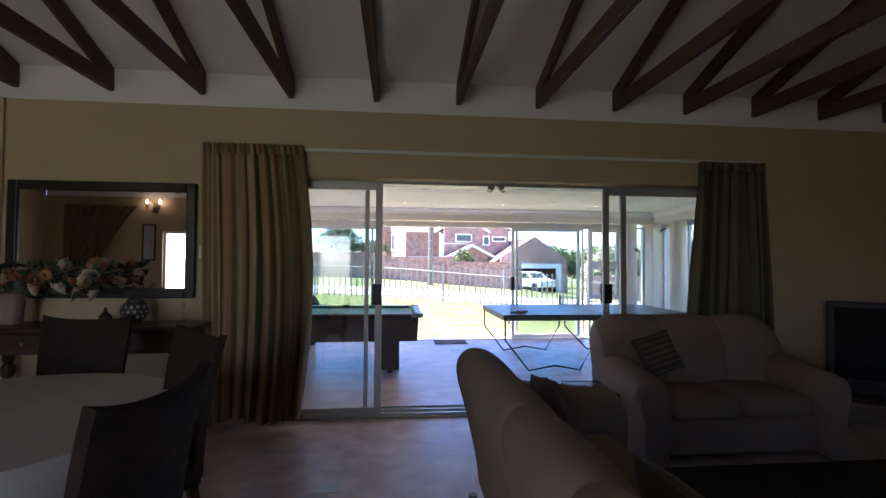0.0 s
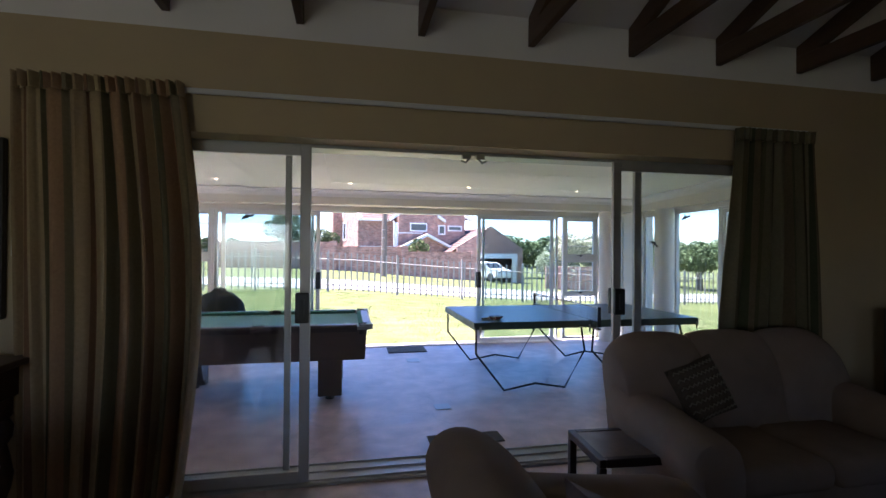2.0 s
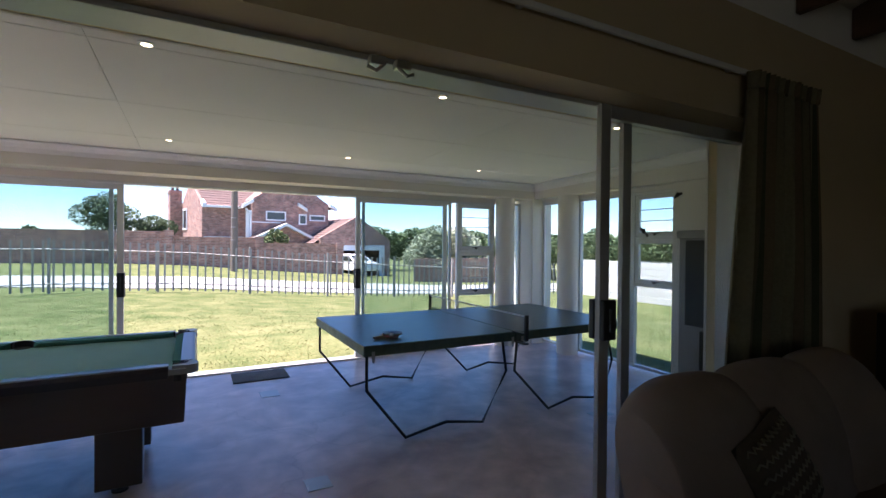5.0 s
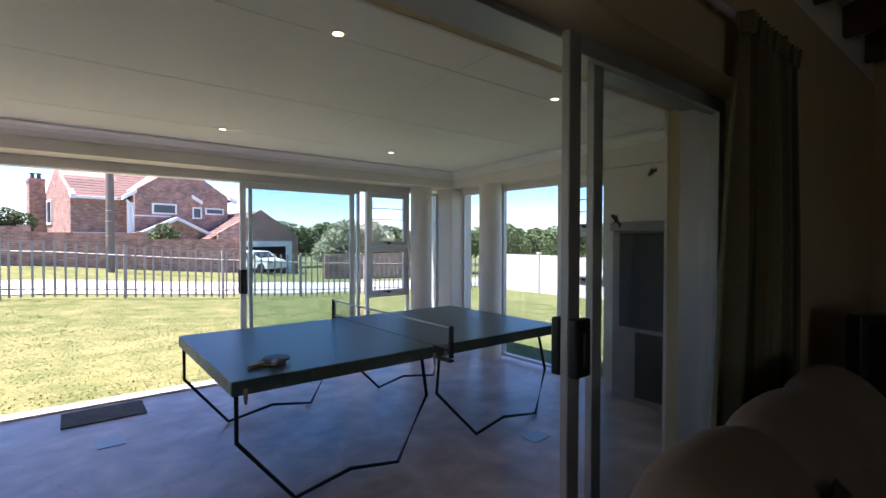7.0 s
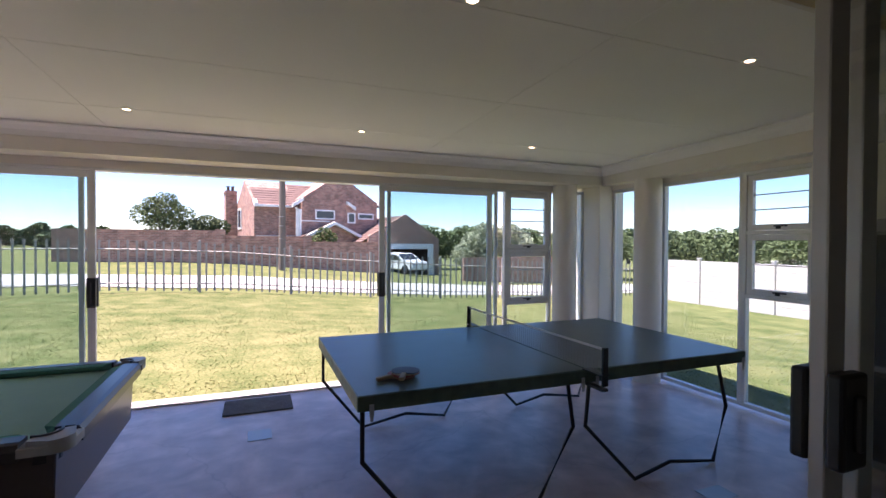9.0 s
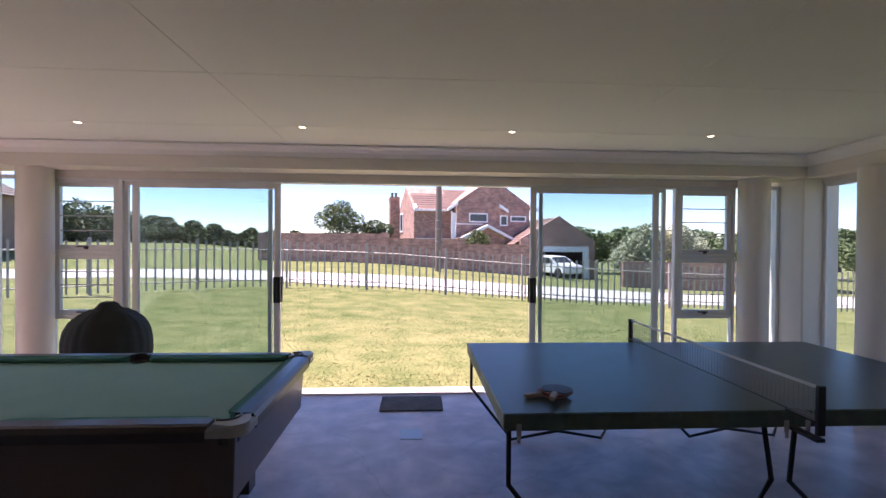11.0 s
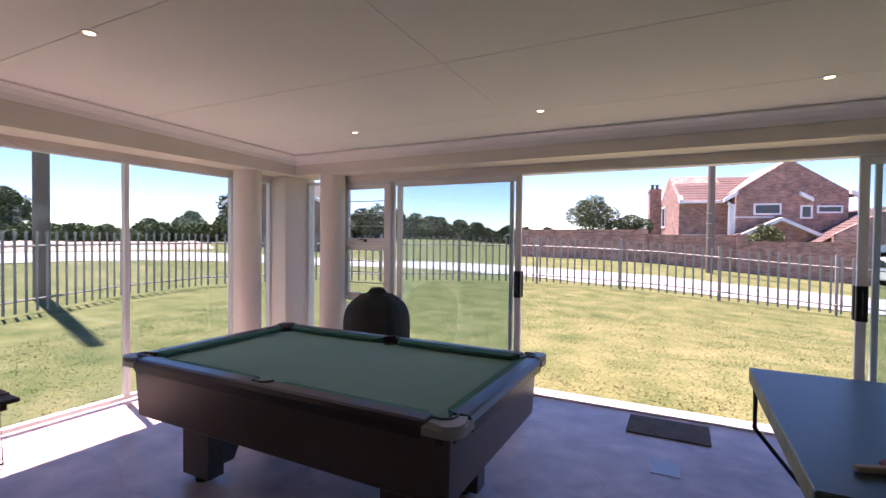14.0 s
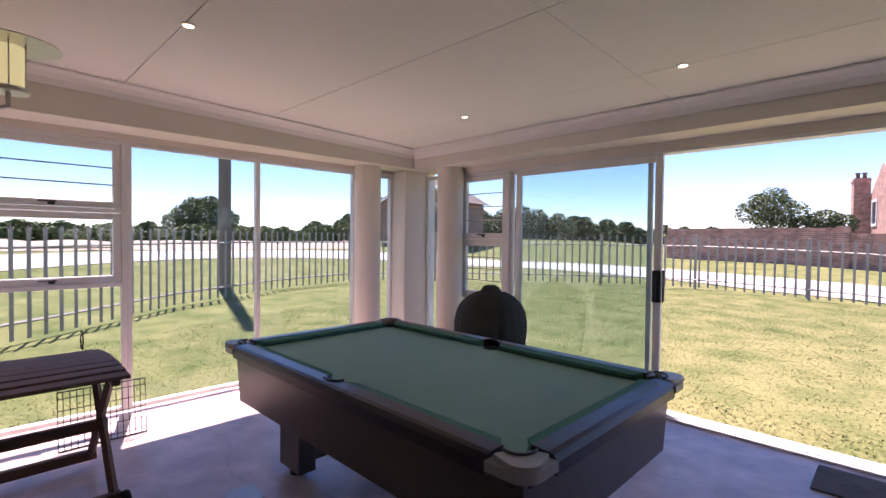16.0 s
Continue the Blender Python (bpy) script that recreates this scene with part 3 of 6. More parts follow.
line = resample([(-3, -14), (-4.5, -4), *FENCE[1:], (30, 21.5), (60, 23)], 1.0)
smooth_line = line
for _ in range(14):
    smooth_line = [smooth_line[0]] + [(a + b * 2 + c) / 4 for a, b, c in zip(smooth_line, smooth_line[1:], smooth_line[2:])] + [smooth_line[-1]]
bm = bmesh.new()
cols = []
for f in (0, 0.25, 0.5, 0.75, 1):
    out = []
    for k, p in enumerate(smooth_line):
        w = smooth01((-1 - p.x) / 9)
        q = offset(smooth_line, (1.3 + 8 * w) * (1 - f) + (6.5 + 6.3 * w) * f)[k]
        out.append(bm.verts.new((q.x, q.y, ground_z(q.x, q.y) + 0.03)))
    cols.append(out)
for a, b in zip(cols, cols[1:]):
    for i in range(len(a) - 1):
        bm.faces.new((a[i], a[i + 1], b[i + 1], b[i]))
setting("road", bm, CONCRETE, "pale sun-bleached concrete road round the corner plot", "road", smooth=True)

FH = 1.6
fence = thing("palisade_fence", "grey galvanised steel palisade fence round the lawn", "fence")
bm = bmesh.new()
w = 0.027
prism(bm, [(-w, 0.05), (w, 0.05), (w, FH - 0.12), (w * 1.7, FH - 0.03), (w * 0.7, FH - 0.06), (0, FH), (-w * 0.7, FH - 0.06), (-w * 1.7, FH - 0.03), (-w, FH - 0.12)], "y", -0.006, 0.006)
pale = part("pale", bm, STEEL, fence)
pales = resample(FENCE, 0.235)
for i, (p, q) in enumerate(zip(pales, pales[1:])):
    m = pose(p.x, p.y, ground_z(p.x, p.y), 0, 0, math.degrees(math.atan2(q.y - p.y, q.x - p.x)))
    (piece("pale", pale, m, fence) if i else pale).matrix_basis = m
bm = bmesh.new()
for h in (0.28, FH - 0.3):
    tube(bm, [(p.x, p.y, ground_z(p.x, p.y) + h) for p in offset(resample(FENCE, 1.0), 0.02)], 0.022, 4)
part("rail", bm, STEEL, fence)
bm = bmesh.new()
box(bm, -0.035, 0.035, -0.035, 0.035, -0.2, FH + 0.04, 0.004)
post = part("post", bm, STEEL, fence)
for k, p in enumerate(resample(FENCE[5:], 2.75)):
    m = pose(p.x, p.y + 0.06, ground_z(p.x, p.y))
    (piece("post", post, m, fence) if k else post).matrix_basis = m
# pier at the end of the dining wall
bm = bmesh.new()
box(bm, RX0, -3.225, WN - 0.03, WN - 0.003, 0, EAVE, 0.006)
setting("pilaster", bm, TAN, "shallow tan plaster pier", "wall")

# ---- the neighbours ----
LEAF_DARK = material("dark_foliage", (0.07, 0.10, 0.045), 0.8, vary=0.5, scale=1.2, tint=(0.165, 0.205, 0.095), spec=0.2)
LEAF = material("green_foliage", (0.085, 0.125, 0.05), 0.8, vary=0.5, scale=1.2, tint=(0.19, 0.235, 0.10), spec=0.2)
LEAF_PALE = material("flowering_foliage", (0.15, 0.20, 0.085), 0.8, vary=0.5, scale=3.5, tint=(0.58, 0.58, 0.40), spec=0.2)
BARK = material("grey_bark", (0.10, 0.08, 0.06), 0.9, vary=0.3, scale=8, bump=0.3)
PAINT = material("white_gloss_paint", (0.78, 0.78, 0.76), 0.4, vary=0.04)
DARK_GLASS = material("dark_window_glass", (0.03, 0.035, 0.04), 0.08, vary=0.1)
PRECAST = material("precast_concrete", (0.62, 0.56, 0.52), 0.85, vary=0.15, scale=3, per_piece=0.2)
SAND = material("sandy_bank", (0.46, 0.34, 0.26), 0.95, vary=0.3, scale=2, bump=0.4)
POLE_WOOD = material("weathered_pole_timber", (0.16, 0.13, 0.105), 0.85, vary=0.3, scale=5, stretch=(4, 4, 0.3), bump=0.2)
CAR_WHITE = material("white_car_paint", (0.75, 0.76, 0.77), 0.25, vary=0.02)
CHROME_LAMP = material("headlight_lens", (0.5, 0.5, 0.5), 0.1, 0.6, vary=0.05)
RUBBER = material("black_rubber", (0.02, 0.02, 0.02), 0.8, vary=0.2)


def tree(name, x, y, clumps, trunk, leaf, label, leaves=900, size=0.2, category="tree", base=None):
    """A tapered trunk with limbs, and a crown of many small leaves in uneven clumps (dx, dy, z, radius)."""
    rnd = random.Random(int(x * 13 + y * 7))
    z0 = ground_z(x, y) if base is None else base
    ob = thing(name, label, category, (x, y, z0 - 0.1))
    bm = bmesh.new()
    fork = min(c[2] for c in clumps) * 0.6
    tube(bm, [(0, 0, 0), (0.04, 0.02, fork * 0.5), (0.02, 0.06, fork)], [trunk, trunk * 0.8, trunk * 0.6], 7)
    for dx, dy, z, r in clumps:
        tube(bm, [(0.02, 0.06, fork * 0.95), (dx * 0.5, dy * 0.5, (fork + z) / 2), (dx, dy, z)], [trunk * 0.5, trunk * 0.3, trunk * 0.1], 5)
    part("trunk", bm, BARK, ob, smooth=True)
    bm = bmesh.new()
    total = sum(r * r for *_, r in clumps)
    for dx, dy, z, r in clumps:
        for _ in range(int(leaves * r * r / total)):
            d = Vector((rnd.gauss(0, 1), rnd.gauss(0, 1), rnd.gauss(0, 1))).normalized() * r * (0.55 + 0.5 * rnd.random() ** 0.6)
            d.z *= 0.8
            c = Vector((dx, dy, z)) + d
            u = Vector((rnd.gauss(0, 1), rnd.gauss(0, 1), rnd.gauss(0, 0.6))).normalized() * size * (0.6 + 0.8 * rnd.random())
            v = u.cross(Vector((rnd.gauss(0, 1), rnd.gauss(0, 1), rnd.gauss(0, 1)))).normalized() * size * 0.5
            bm.faces.new([bm.verts.new(p) for p in (c - u, c + v, c + u * 1.1, c - v)])
    crown = part("crown", bm, leaf, ob)
    return ob


def window_in(parent, x0, x1, z0, z1, y):
    bm = bmesh.new()
    for q in ((x0, x0 + 0.1, z0, z1), (x1 - 0.1, x1, z0, z1), (x0 + 0.1, x1 - 0.1, z0, z0 + 0.1), (x0 + 0.1, x1 - 0.1, z1 - 0.1, z1)):
        box(bm, q[0], q[1], y - 0.06, y + 0.05, q[2], q[3])
    w = part("window", bm, PAINT, parent, "white framed window")
    box_part("pane", (x0 + 0.1, x1 - 0.1, y - 0.02, y + 0.02, z0 + 0.1, z1 - 0.1), DARK_GLASS, w)


def tiled_slope(parent, a, b, c, d, rows, mat):
    """A roof slope of lapped tile courses between the eave a-b and the ridge d-c."""
    a, b, c, d = map(Vector, (a, b, c, d))
    n = (b - a).cross(d - a).normalized()
    if n.z < 0:
        n = -n
    bm = bmesh.new()
    edge = [(a, b)]
    for k in range(rows):
        f0, f1 = k / rows, (k + 1) / rows
        edge += [(a.lerp(d, f0) + n * 0.045, b.lerp(c, f0) + n * 0.045), (a.lerp(d, f1) + n * 0.02, b.lerp(c, f1) + n * 0.02)]
    rows_v = [(bm.verts.new(p), bm.verts.new(q)) for p, q in edge]
    for (p, q), (r, t) in zip(rows_v, rows_v[1:]):
        bm.faces.new((p, q, t, r))
    bm.faces.new((rows_v[0][0], rows_v[0][1], rows_v[-1][1], rows_v[-1][0]))
    return part("roof", bm, mat, parent, "red tiled roof slope")


house = thing("house", "two-storey red brick house with red tile roofs", "house", (1.134, 4.456, 0), 11.2)
# west wing with the chimney
bm = bmesh.new()
prism(bm, [(35, -1), (35, 4.15), (38.8, 6.3), (42.9, 4.15), (42.9, -1)], "x", 6.77, 9.88)
part("wall", bm, BRICK, house)
tiled_slope(house, (6.95, 34.75, 4.14), (10.0, 34.75, 4.14), (12.6, 38.8, 6.2), (6.95, 38.8, 6.2), 10, ROOF)
box_part("gutter", (6.85, 9.3, 34.62, 34.76, 4.02, 4.18), PAINT, house, "white gutter", 0.01)
bm = bmesh.new()
prism(bm, [(34.6, 4.0), (35.2, 4.3), (35.2, 4.62), (34.6, 4.3)], "x", 6.72, 6.95)
part("eave_box", bm, PAINT, house, "white boxed eave")
bm = bmesh.new()
box(bm, 5.9, 6.765, 41.9, 42.9, -1, 5.75), box(bm, 5.84, 6.765, 41.84, 42.96, 5.5, 5.62)
ch = part("chimney", bm, BRICK, house)
for dx in (6.15, 6.5):
    bm = bmesh.new()
    lathe(bm, [(0.13, 5.75), (0.1, 6.05), (0.16, 6.08), (0.16, 6.14)], 10, (dx, 42.4, 0))
    part("chimney_pot", bm, BARK, ch)
bm = bmesh.new()
for q in ((39.9, 40.02, 2.5, 4.2), (41.2, 41.32, 2.5, 4.2), (40.02, 41.2, 2.5, 2.65), (40.02, 41.2, 4.05, 4.2)):
    box(bm, 6.7, 6.8, *q)
w = part("window", bm, PAINT, house, "white framed side window")
box_part("pane", (6.74, 6.78, 40.02, 41.2, 2.65, 4.05), DARK_GLASS, w)
box_part("plinth_beam", (6.9, 9.6, 34.8, 34.98, 1.75, 1.95), PAINT, house, "pale beam above the lower windows")
# main gable
bm = bmesh.new()
prism(bm, [(9.89, -1), (15.9, -1), (15.9, 4.64), (12.78, 6.67), (9.89, 4.73)], "y", 34.0, 44)
part("wall", bm, BRICK, house)
tiled_slope(house, (9.15, 34.3, 4.12), (9.15, 44, 4.12), (12.78, 44, 6.6), (12.78, 34.3, 6.6), 11, ROOF)
tiled_slope(house, (16.3, 34.3, 4.3), (16.3, 44, 4.3), (12.78, 44, 6.6), (12.78, 34.3, 6.6), 11, ROOF)
window_in(house, 10.87, 12.39, 3.2, 3.92, 34.0), window_in(house, 13.4, 14.05, 2.96, 3.79, 34.0), window_in(house, 14.27, 15.6, 3.29, 3.77, 34.0)
for x0, z0, x1, z1 in ((9.15, 4.0, 9.92, 4.5), (15.9, 4.45, 16.5, 4.15), (13.3, 4.4, 14.0, 3.98)):
    bm = bmesh.new()
    prism(bm, [(x0, z0), (x1, z1), (x1, z1 + 0.24), (x0, z0 + 0.24)], "y", 33.7, 34.0)
    part("fascia", bm, PAINT, house, "white fascia board")
bm = bmesh.new()
tube(bm, [(9.4, 33.9, 4.0), (9.72, 33.9, 3.7), (9.72, 33.9, 1.0)], 0.08, 6)
part("downpipe", bm, PAINT, house, "white downpipe")
box_part("string_course", (9.89, 12.0, 33.93, 33.998, 3.02, 3.1), PAINT, house)
box_part("lower_band", (9.45, 9.85, 33.94, 33.998, 1.9, 3.9), PAINT, house, "white framed narrow window")
# porch gable
bm = bmesh.new()
prism(bm, [(9.75, -1), (9.75, 1.75), (11.99, 2.82), (14.1, 1.8), (14.1, -1)], "y", 33.1, 33.998)
part("porch_wall", bm, BRICK, house)
for sx in (-1, 1):
    bm = bmesh.new()
    prism(bm, [(11.99, 2.78), (11.99, 3.0), (11.99 + sx * 2.45, 1.82), (11.99 + sx * 2.45, 1.6)], "y", 32.7, 33.1)
    part("fascia", bm, PAINT, house, "white porch fascia")
    tiled_slope(house, (11.99 + sx * 2.4, 33.1, 1.85), (11.99 + sx * 2.4, 33.99, 1.85), (11.99, 33.99, 2.95), (11.99, 33.1, 2.95), 5, ROOF)
# garage wing, open at the front
bm = bmesh.new()
prism(bm, [(13.85, 1.4), (13.85, 1.95), (16.9, 3.66), (19.9, 1.8), (19.9, 1.4)], "y", 31.0, 31.25)
box(bm, 13.85, 15.2, 31.0, 31.25, -1.6, 1.4), box(bm, 19.35, 19.9, 31.0, 31.25, -1.6, 1.4)
box(bm, 13.85, 14.1, 31.25, 38.5, -1.6, 1.6), box(bm, 19.65, 19.9, 31.25, 38.5, -1.6, 1.6)
prism(bm, [(13.85, -1.6), (13.85, 1.95), (16.9, 3.66), (19.9, 1.8), (19.9, -1.6)], "y", 38.5, 38.7)
part("garage_wall", bm, BRICK, house)
tiled_slope(house, (13.4, 31.26, 1.5), (13.4, 38.5, 1.5), (16.9, 38.5, 3.55), (16.9, 31.26, 3.55), 12, ROOF)
tiled_slope(house, (20.2, 31.26, 1.5), (20.2, 38.5, 1.5), (16.9, 38.5, 3.55), (16.9, 31.26, 3.55), 12, ROOF)
bm = bmesh.new()
box(bm, 15.2, 19.35, 30.94, 30.998, 1.0, 1.4), box(bm, 15.2, 15.6, 30.94, 30.998, -1.6, 1.0), box(bm, 18.85, 19.35, 30.94, 30.998, -1.6, 1.0)
part("garage_frame", bm, PAINT, house, "white painted garage door frame")



def car(x, y, z, yaw):
    ob = thing("car", "white hatchback parked in the driveway", "car", (x, y, z), yaw)
    bm = bmesh.new()
    prism(bm, [(-1.9, 0.3), (1.95, 0.3), (2.0, 0.6), (1.9, 0.85), (1.05, 0.95), (0.45, 1.4), (-1.2, 1.45), (-1.75, 0.95), (-1.95, 0.85)], "y", -0.8, 0.8)
    bmesh.ops.bevel(bm, geom=list(bm.edges), offset=0.06, segments=2, affect="EDGES")
    part("body", bm, CAR_WHITE, ob, smooth=True)
    for s in (-1, 1):
        bm = bmesh.new()
        prism(bm, [(0.9, 0.95), (0.42, 1.32), (-1.15, 1.36), (-1.55, 0.97)], "y", s * 0.79, s * 0.812)
        part("side_window", bm, DARK_GLASS, ob)
        for wx in (-1.25, 1.3):
            bm = bmesh.new()
            lathe(bm, [(0.2, -0.1), (0.31, -0.1), (0.33, -0.06), (0.33, 0.06), (0.31, 0.1), (0.2, 0.1)], 18)
            wh = part("wheel", bm, RUBBER, ob)
            wh.matrix_basis = pose(wx, s * 0.74, 0.33, 90)
            bm = bmesh.new()
            lathe(bm, [(0.2, -0.1), (0.2, 0.1)], 14)
            part("rim", bm, STEEL, wh)
    bm = bmesh.new()
    prism(bm, [(0.99, 0.985), (1.0, 1.0), (0.5, 1.375), (0.49, 1.36)], "y", -0.68, 0.68)
    part("windscreen", bm, DARK_GLASS, ob)
    bm = bmesh.new()
    prism(bm, [(-1.27, 1.42), (-1.285, 1.43), (-1.72, 1.0), (-1.7, 0.99)], "y", -0.68, 0.68)
    part("rear_window", bm, DARK_GLASS, ob)
    for s in (-1, 1):
        box_part("headlight", (1.9, 1.965, s * 0.6 - 0.14, s * 0.6 + 0.14, 0.62, 0.76), CHROME_LAMP, ob, "clear headlight", 0.02)


car(10.7, 36.12, ground_z(10.7, 36.12) + 0.03, -64)
# brick boundary wall in stepped lengths
bwall = thing("boundary_wall", "red brick boundary wall stepping down the slope", "garden wall")
for x0, x1, zt in ((-7.2, -0.5, 2.12), (-0.5, 4.2, 1.84), (4.2, 9.1, 1.52)):
    bm = bmesh.new()
    box(bm, x0, x1, 33.0, 33.22, -0.6, zt - 0.08), box(bm, x0, x1, 32.96, 33.26, zt - 0.08, zt)
    part("wall_length", bm, BRICK, bwall)
    box_part("pier", (x1 - 0.5, x1 - 0.02, 32.86, 32.955, -0.6, zt + 0.06), BRICK, bwall)
bm = bmesh.new()
prism(bm, [(-7.21, -0.5), (-7.21, 2.12), (-8.4, 2.12), (-8.4, -0.5)], "y", 33.0, 44)
part("wall_return", bm, BRICK, bwall)
# utility poles
for x, y, r, h, nm in ((2.42, 31.0, 0.17, 8.5, "far"), (-11.95, 9.95, 0.15, 15.5, "near")):
    ob = thing("utility_pole", "weathered timber utility pole beside the road", "utility pole", (x, y, ground_z(x, y) - 0.2), group="utility poles")
    bm = bmesh.new()
    tube(bm, [(0, 0, 0), (0.02, 0, h * 0.5), (0, 0, h)], [r * 1.1, r, r * 0.8], 14)
    part("pole", bm, POLE_WOOD, ob, smooth=True)
    bm = bmesh.new()
    for z in (1.9, 2.6, 3.1):
        lathe(bm, [(r * 1.06, z), (r * 1.06, z + 0.04)], 14)
    part("band", bm, STEEL, ob, "steel strap")
# dark fence and low wall on the east side of the driveway
bm = bmesh.new()
box(bm, 13.6, 22, 31.6, 31.8, -1.6, 0.55)
tagged(part("garden_wall", bm, BRICK), "low brown brick garden wall beside the driveway", "garden wall")
for x, y, cl, lf, lab in (
        (-4.05, 36.2, [(0, 0, 2.9, 1.15), (-0.9, 0.2, 2.7, 0.85), (0.8, 0.1, 2.6, 0.95), (0.2, -0.2, 3.5, 0.7), (0.1, -0.3, 2.1, 1.0), (-0.5, 0, 3.3, 0.6)], LEAF, "round green garden tree behind the brick wall"),
        (-1.75, 36.4, [(0, 0, 2.2, 0.8), (-0.8, 0, 2.0, 0.7), (0.7, 0.1, 2.1, 0.65), (0.3, 0, 1.5, 0.8)], LEAF_DARK, "dark green shrub behind the brick wall")):
    tree("tree", x, y, cl, 0.14, lf, lab, 4200, 0.085)
tree("shrub", 5.6, 38.0, [(0, 0, 2.0, 0.55), (0.5, 0, 1.7, 0.45), (-0.5, 0, 1.6, 0.4)], 0.06, LEAF, "small green shrub at the porch", 700, 0.1, "shrub", 0.2)
for x, y, cl in ((15.4, 33.0, [(0, 0, 2.6, 1.3), (-1.0, 0, 1.9, 1.0), (1.1, 0.2, 2.7, 1.2), (0.3, -0.4, 3.4, 0.9), (0, -0.6, 1.4, 1.0)]), (18.4, 33.4, [(0, 0, 2.8, 1.3), (1.0, 0, 2.0, 1.1), (-0.6, -0.3, 3.5, 0.9), (0.4, -0.4, 1.5, 1.1)])):
    tree("flowering_tree", x, y, cl, 0.16, LEAF_PALE, "cream-flowering green tree by the driveway", 6000, 0.1)
for k in range(9):
    rr = random.Random(k)
    tree("tree", 15 + k * 6.5 + rr.random() * 2, 46 + 5 * rr.random(), [(0, 0, 2.4, 2.1), (-2, 0, 2.1, 1.8), (2, 0.4, 2.3 + 0.7 * rr.random(), 1.8), (0.5, 0, 3.1 + 0.8 * rr.random(), 1.2)], 0.25, LEAF, "green distant tree beyond the houses", 3000, 0.2, base=-0.8)
# hedge trees beyond the precast wall
for k in range(12):
    rr = random.Random(50 + k)
    tree("tree", 27 + 3 * rr.random(), 17 + k * 2.3, [(0, 0, 2.7, 1.4), (-0.5, 1.1, 2.5, 1.1), (0.2, -1.1, 2.6 + 0.5 * rr.random(), 1.1), (0, 0, 3.3 + 0.4 * rr.random(), 0.8)], 0.18, LEAF, "leafy green tree behind the precast wall", 3400, 0.12, base=-1.5)
# wooded hill to the west
for k in range(15):
    rr = random.Random(90 + k)
    tree("bush", -33 - 5 * rr.random(), 2 + k * 2.3, [(0, 0, 0.7, 1.0), (-0.8, 1.3, 0.6 + 0.4 * rr.random(), 0.9), (0.4, -1.4, 0.6, 0.85), (0.1, 0.4, 1.0 + 0.35 * rr.random(), 0.6)], 0.12, LEAF, "rounded coastal scrub on the hill", 2600, 0.17, "bush")
for x, y, h in ((-33, 32, 3.0), (-34.5, 29, 2.7), (-36, 26.5, 2.2), (-37, 24, 1.7)):
    tree("bush", x, y, [(0, 0, h * 0.45, h * 0.5), (-1.5, 0.8, h * 0.4, h * 0.42), (1.3, -0.6, h * 0.35, h * 0.4), (0.2, 0, h * 0.78, h * 0.25)], 0.2, LEAF, "rounded green bush on the hill", 3200, 0.2, "bush")
tree("tree", -37.5, 17.8, [(0, 0, 2.4, 1.2), (-0.4, 1.3, 2.7, 1.0), (0.3, -1.3, 2.4, 1.0), (0, 0.5, 3.2, 0.9), (0.2, -0.7, 3.1, 0.8), (0, 2.1, 2.2, 0.65), (0.1, -2.2, 1.9, 0.7), (0.3, 0.4, 1.5, 1.0)], 0.25, LEAF, "broad wind-shaped green tree beyond the road", 6500, 0.13)
# scrub ridge to the north-west
for k in range(13):
    rr = random.Random(130 + k)
    h = float(np.interp(-46 + k * 2.7, (-46, -38, -33, -24, -17), (5.0, 6.9, 5.4, 4.2, 3.2)))
    tree("bush", -46 + k * 2.7, 58 + 5 * rr.random(), [(0, 0, h * 0.5, h * 0.4), (-1.4, 0, h * 0.42, h * 0.36), (1.4, 0, h * 0.45, h * 0.34), (0.3, -0.3, h * 0.75, h * 0.22)], 0.2, LEAF_DARK, "dense dark scrub on the rise", 2600, 0.24, "bush", base=0.1)
for k in range(8):
    rr = random.Random(170 + k)
    tree("bush", -41 + 3 * rr.random(), 37 + k * 3.0, [(0, 0, 1.8, 1.9), (-1.2, 1.4, 1.5, 1.6), (0.8, -1.2, 2.4 + rr.random(), 1.4)], 0.2, LEAF_DARK, "dense dark scrub on the rise", 2200, 0.22, "bush")
# brown house to the north-west
cottage = thing("cottage", "brown brick house with a wide gable and pale barge boards", "house", (-23.5, 28.1, 0.3), 11.2)
bm = bmesh.new()
prism(bm, [(-4, -0.8), (3, -0.8), (3, 3.75), (-0.5, 5.6), (-4, 3.75)], "y", 0, 3.5)
part("wall", bm, BROWN_BRICK, cottage)
for sx in (-1, 1):
    tiled_slope(cottage, (-0.5 + sx * 3.95, -0.3, 3.6), (-0.5 + sx * 3.95, 3.8, 3.6), (-0.5, 3.8, 5.75), (-0.5, -0.3, 5.75), 12, BROWN_ROOF)
    bm = bmesh.new()
    prism(bm, [(-0.5, 5.55), (-0.5, 5.77), (-0.5 + sx * 4.0, 3.6), (-0.5 + sx * 4.0, 3.4)], "y", -0.4, -0.3)
    part("barge_board", bm, PAINT, cottage, "pale barge board")
bm = bmesh.new()
tube(bm, [(0.6 + 0.75 * math.cos(a), -0.04, 3.0 + 0.75 * math.sin(a)) for a in [math.pi * k / 10 for k in range(11)]], 0.07, 4)
for x in (-0.15, 1.35):
    box(bm, x - 0.07, x + 0.07, -0.08, 0.0, 1.6, 3.0)
w = part("window", bm, PAINT, cottage, "white arched window")
box_part("pane", (-0.08, 1.28, -0.03, -0.003, 1.6, 3.0), DARK_GLASS, w)
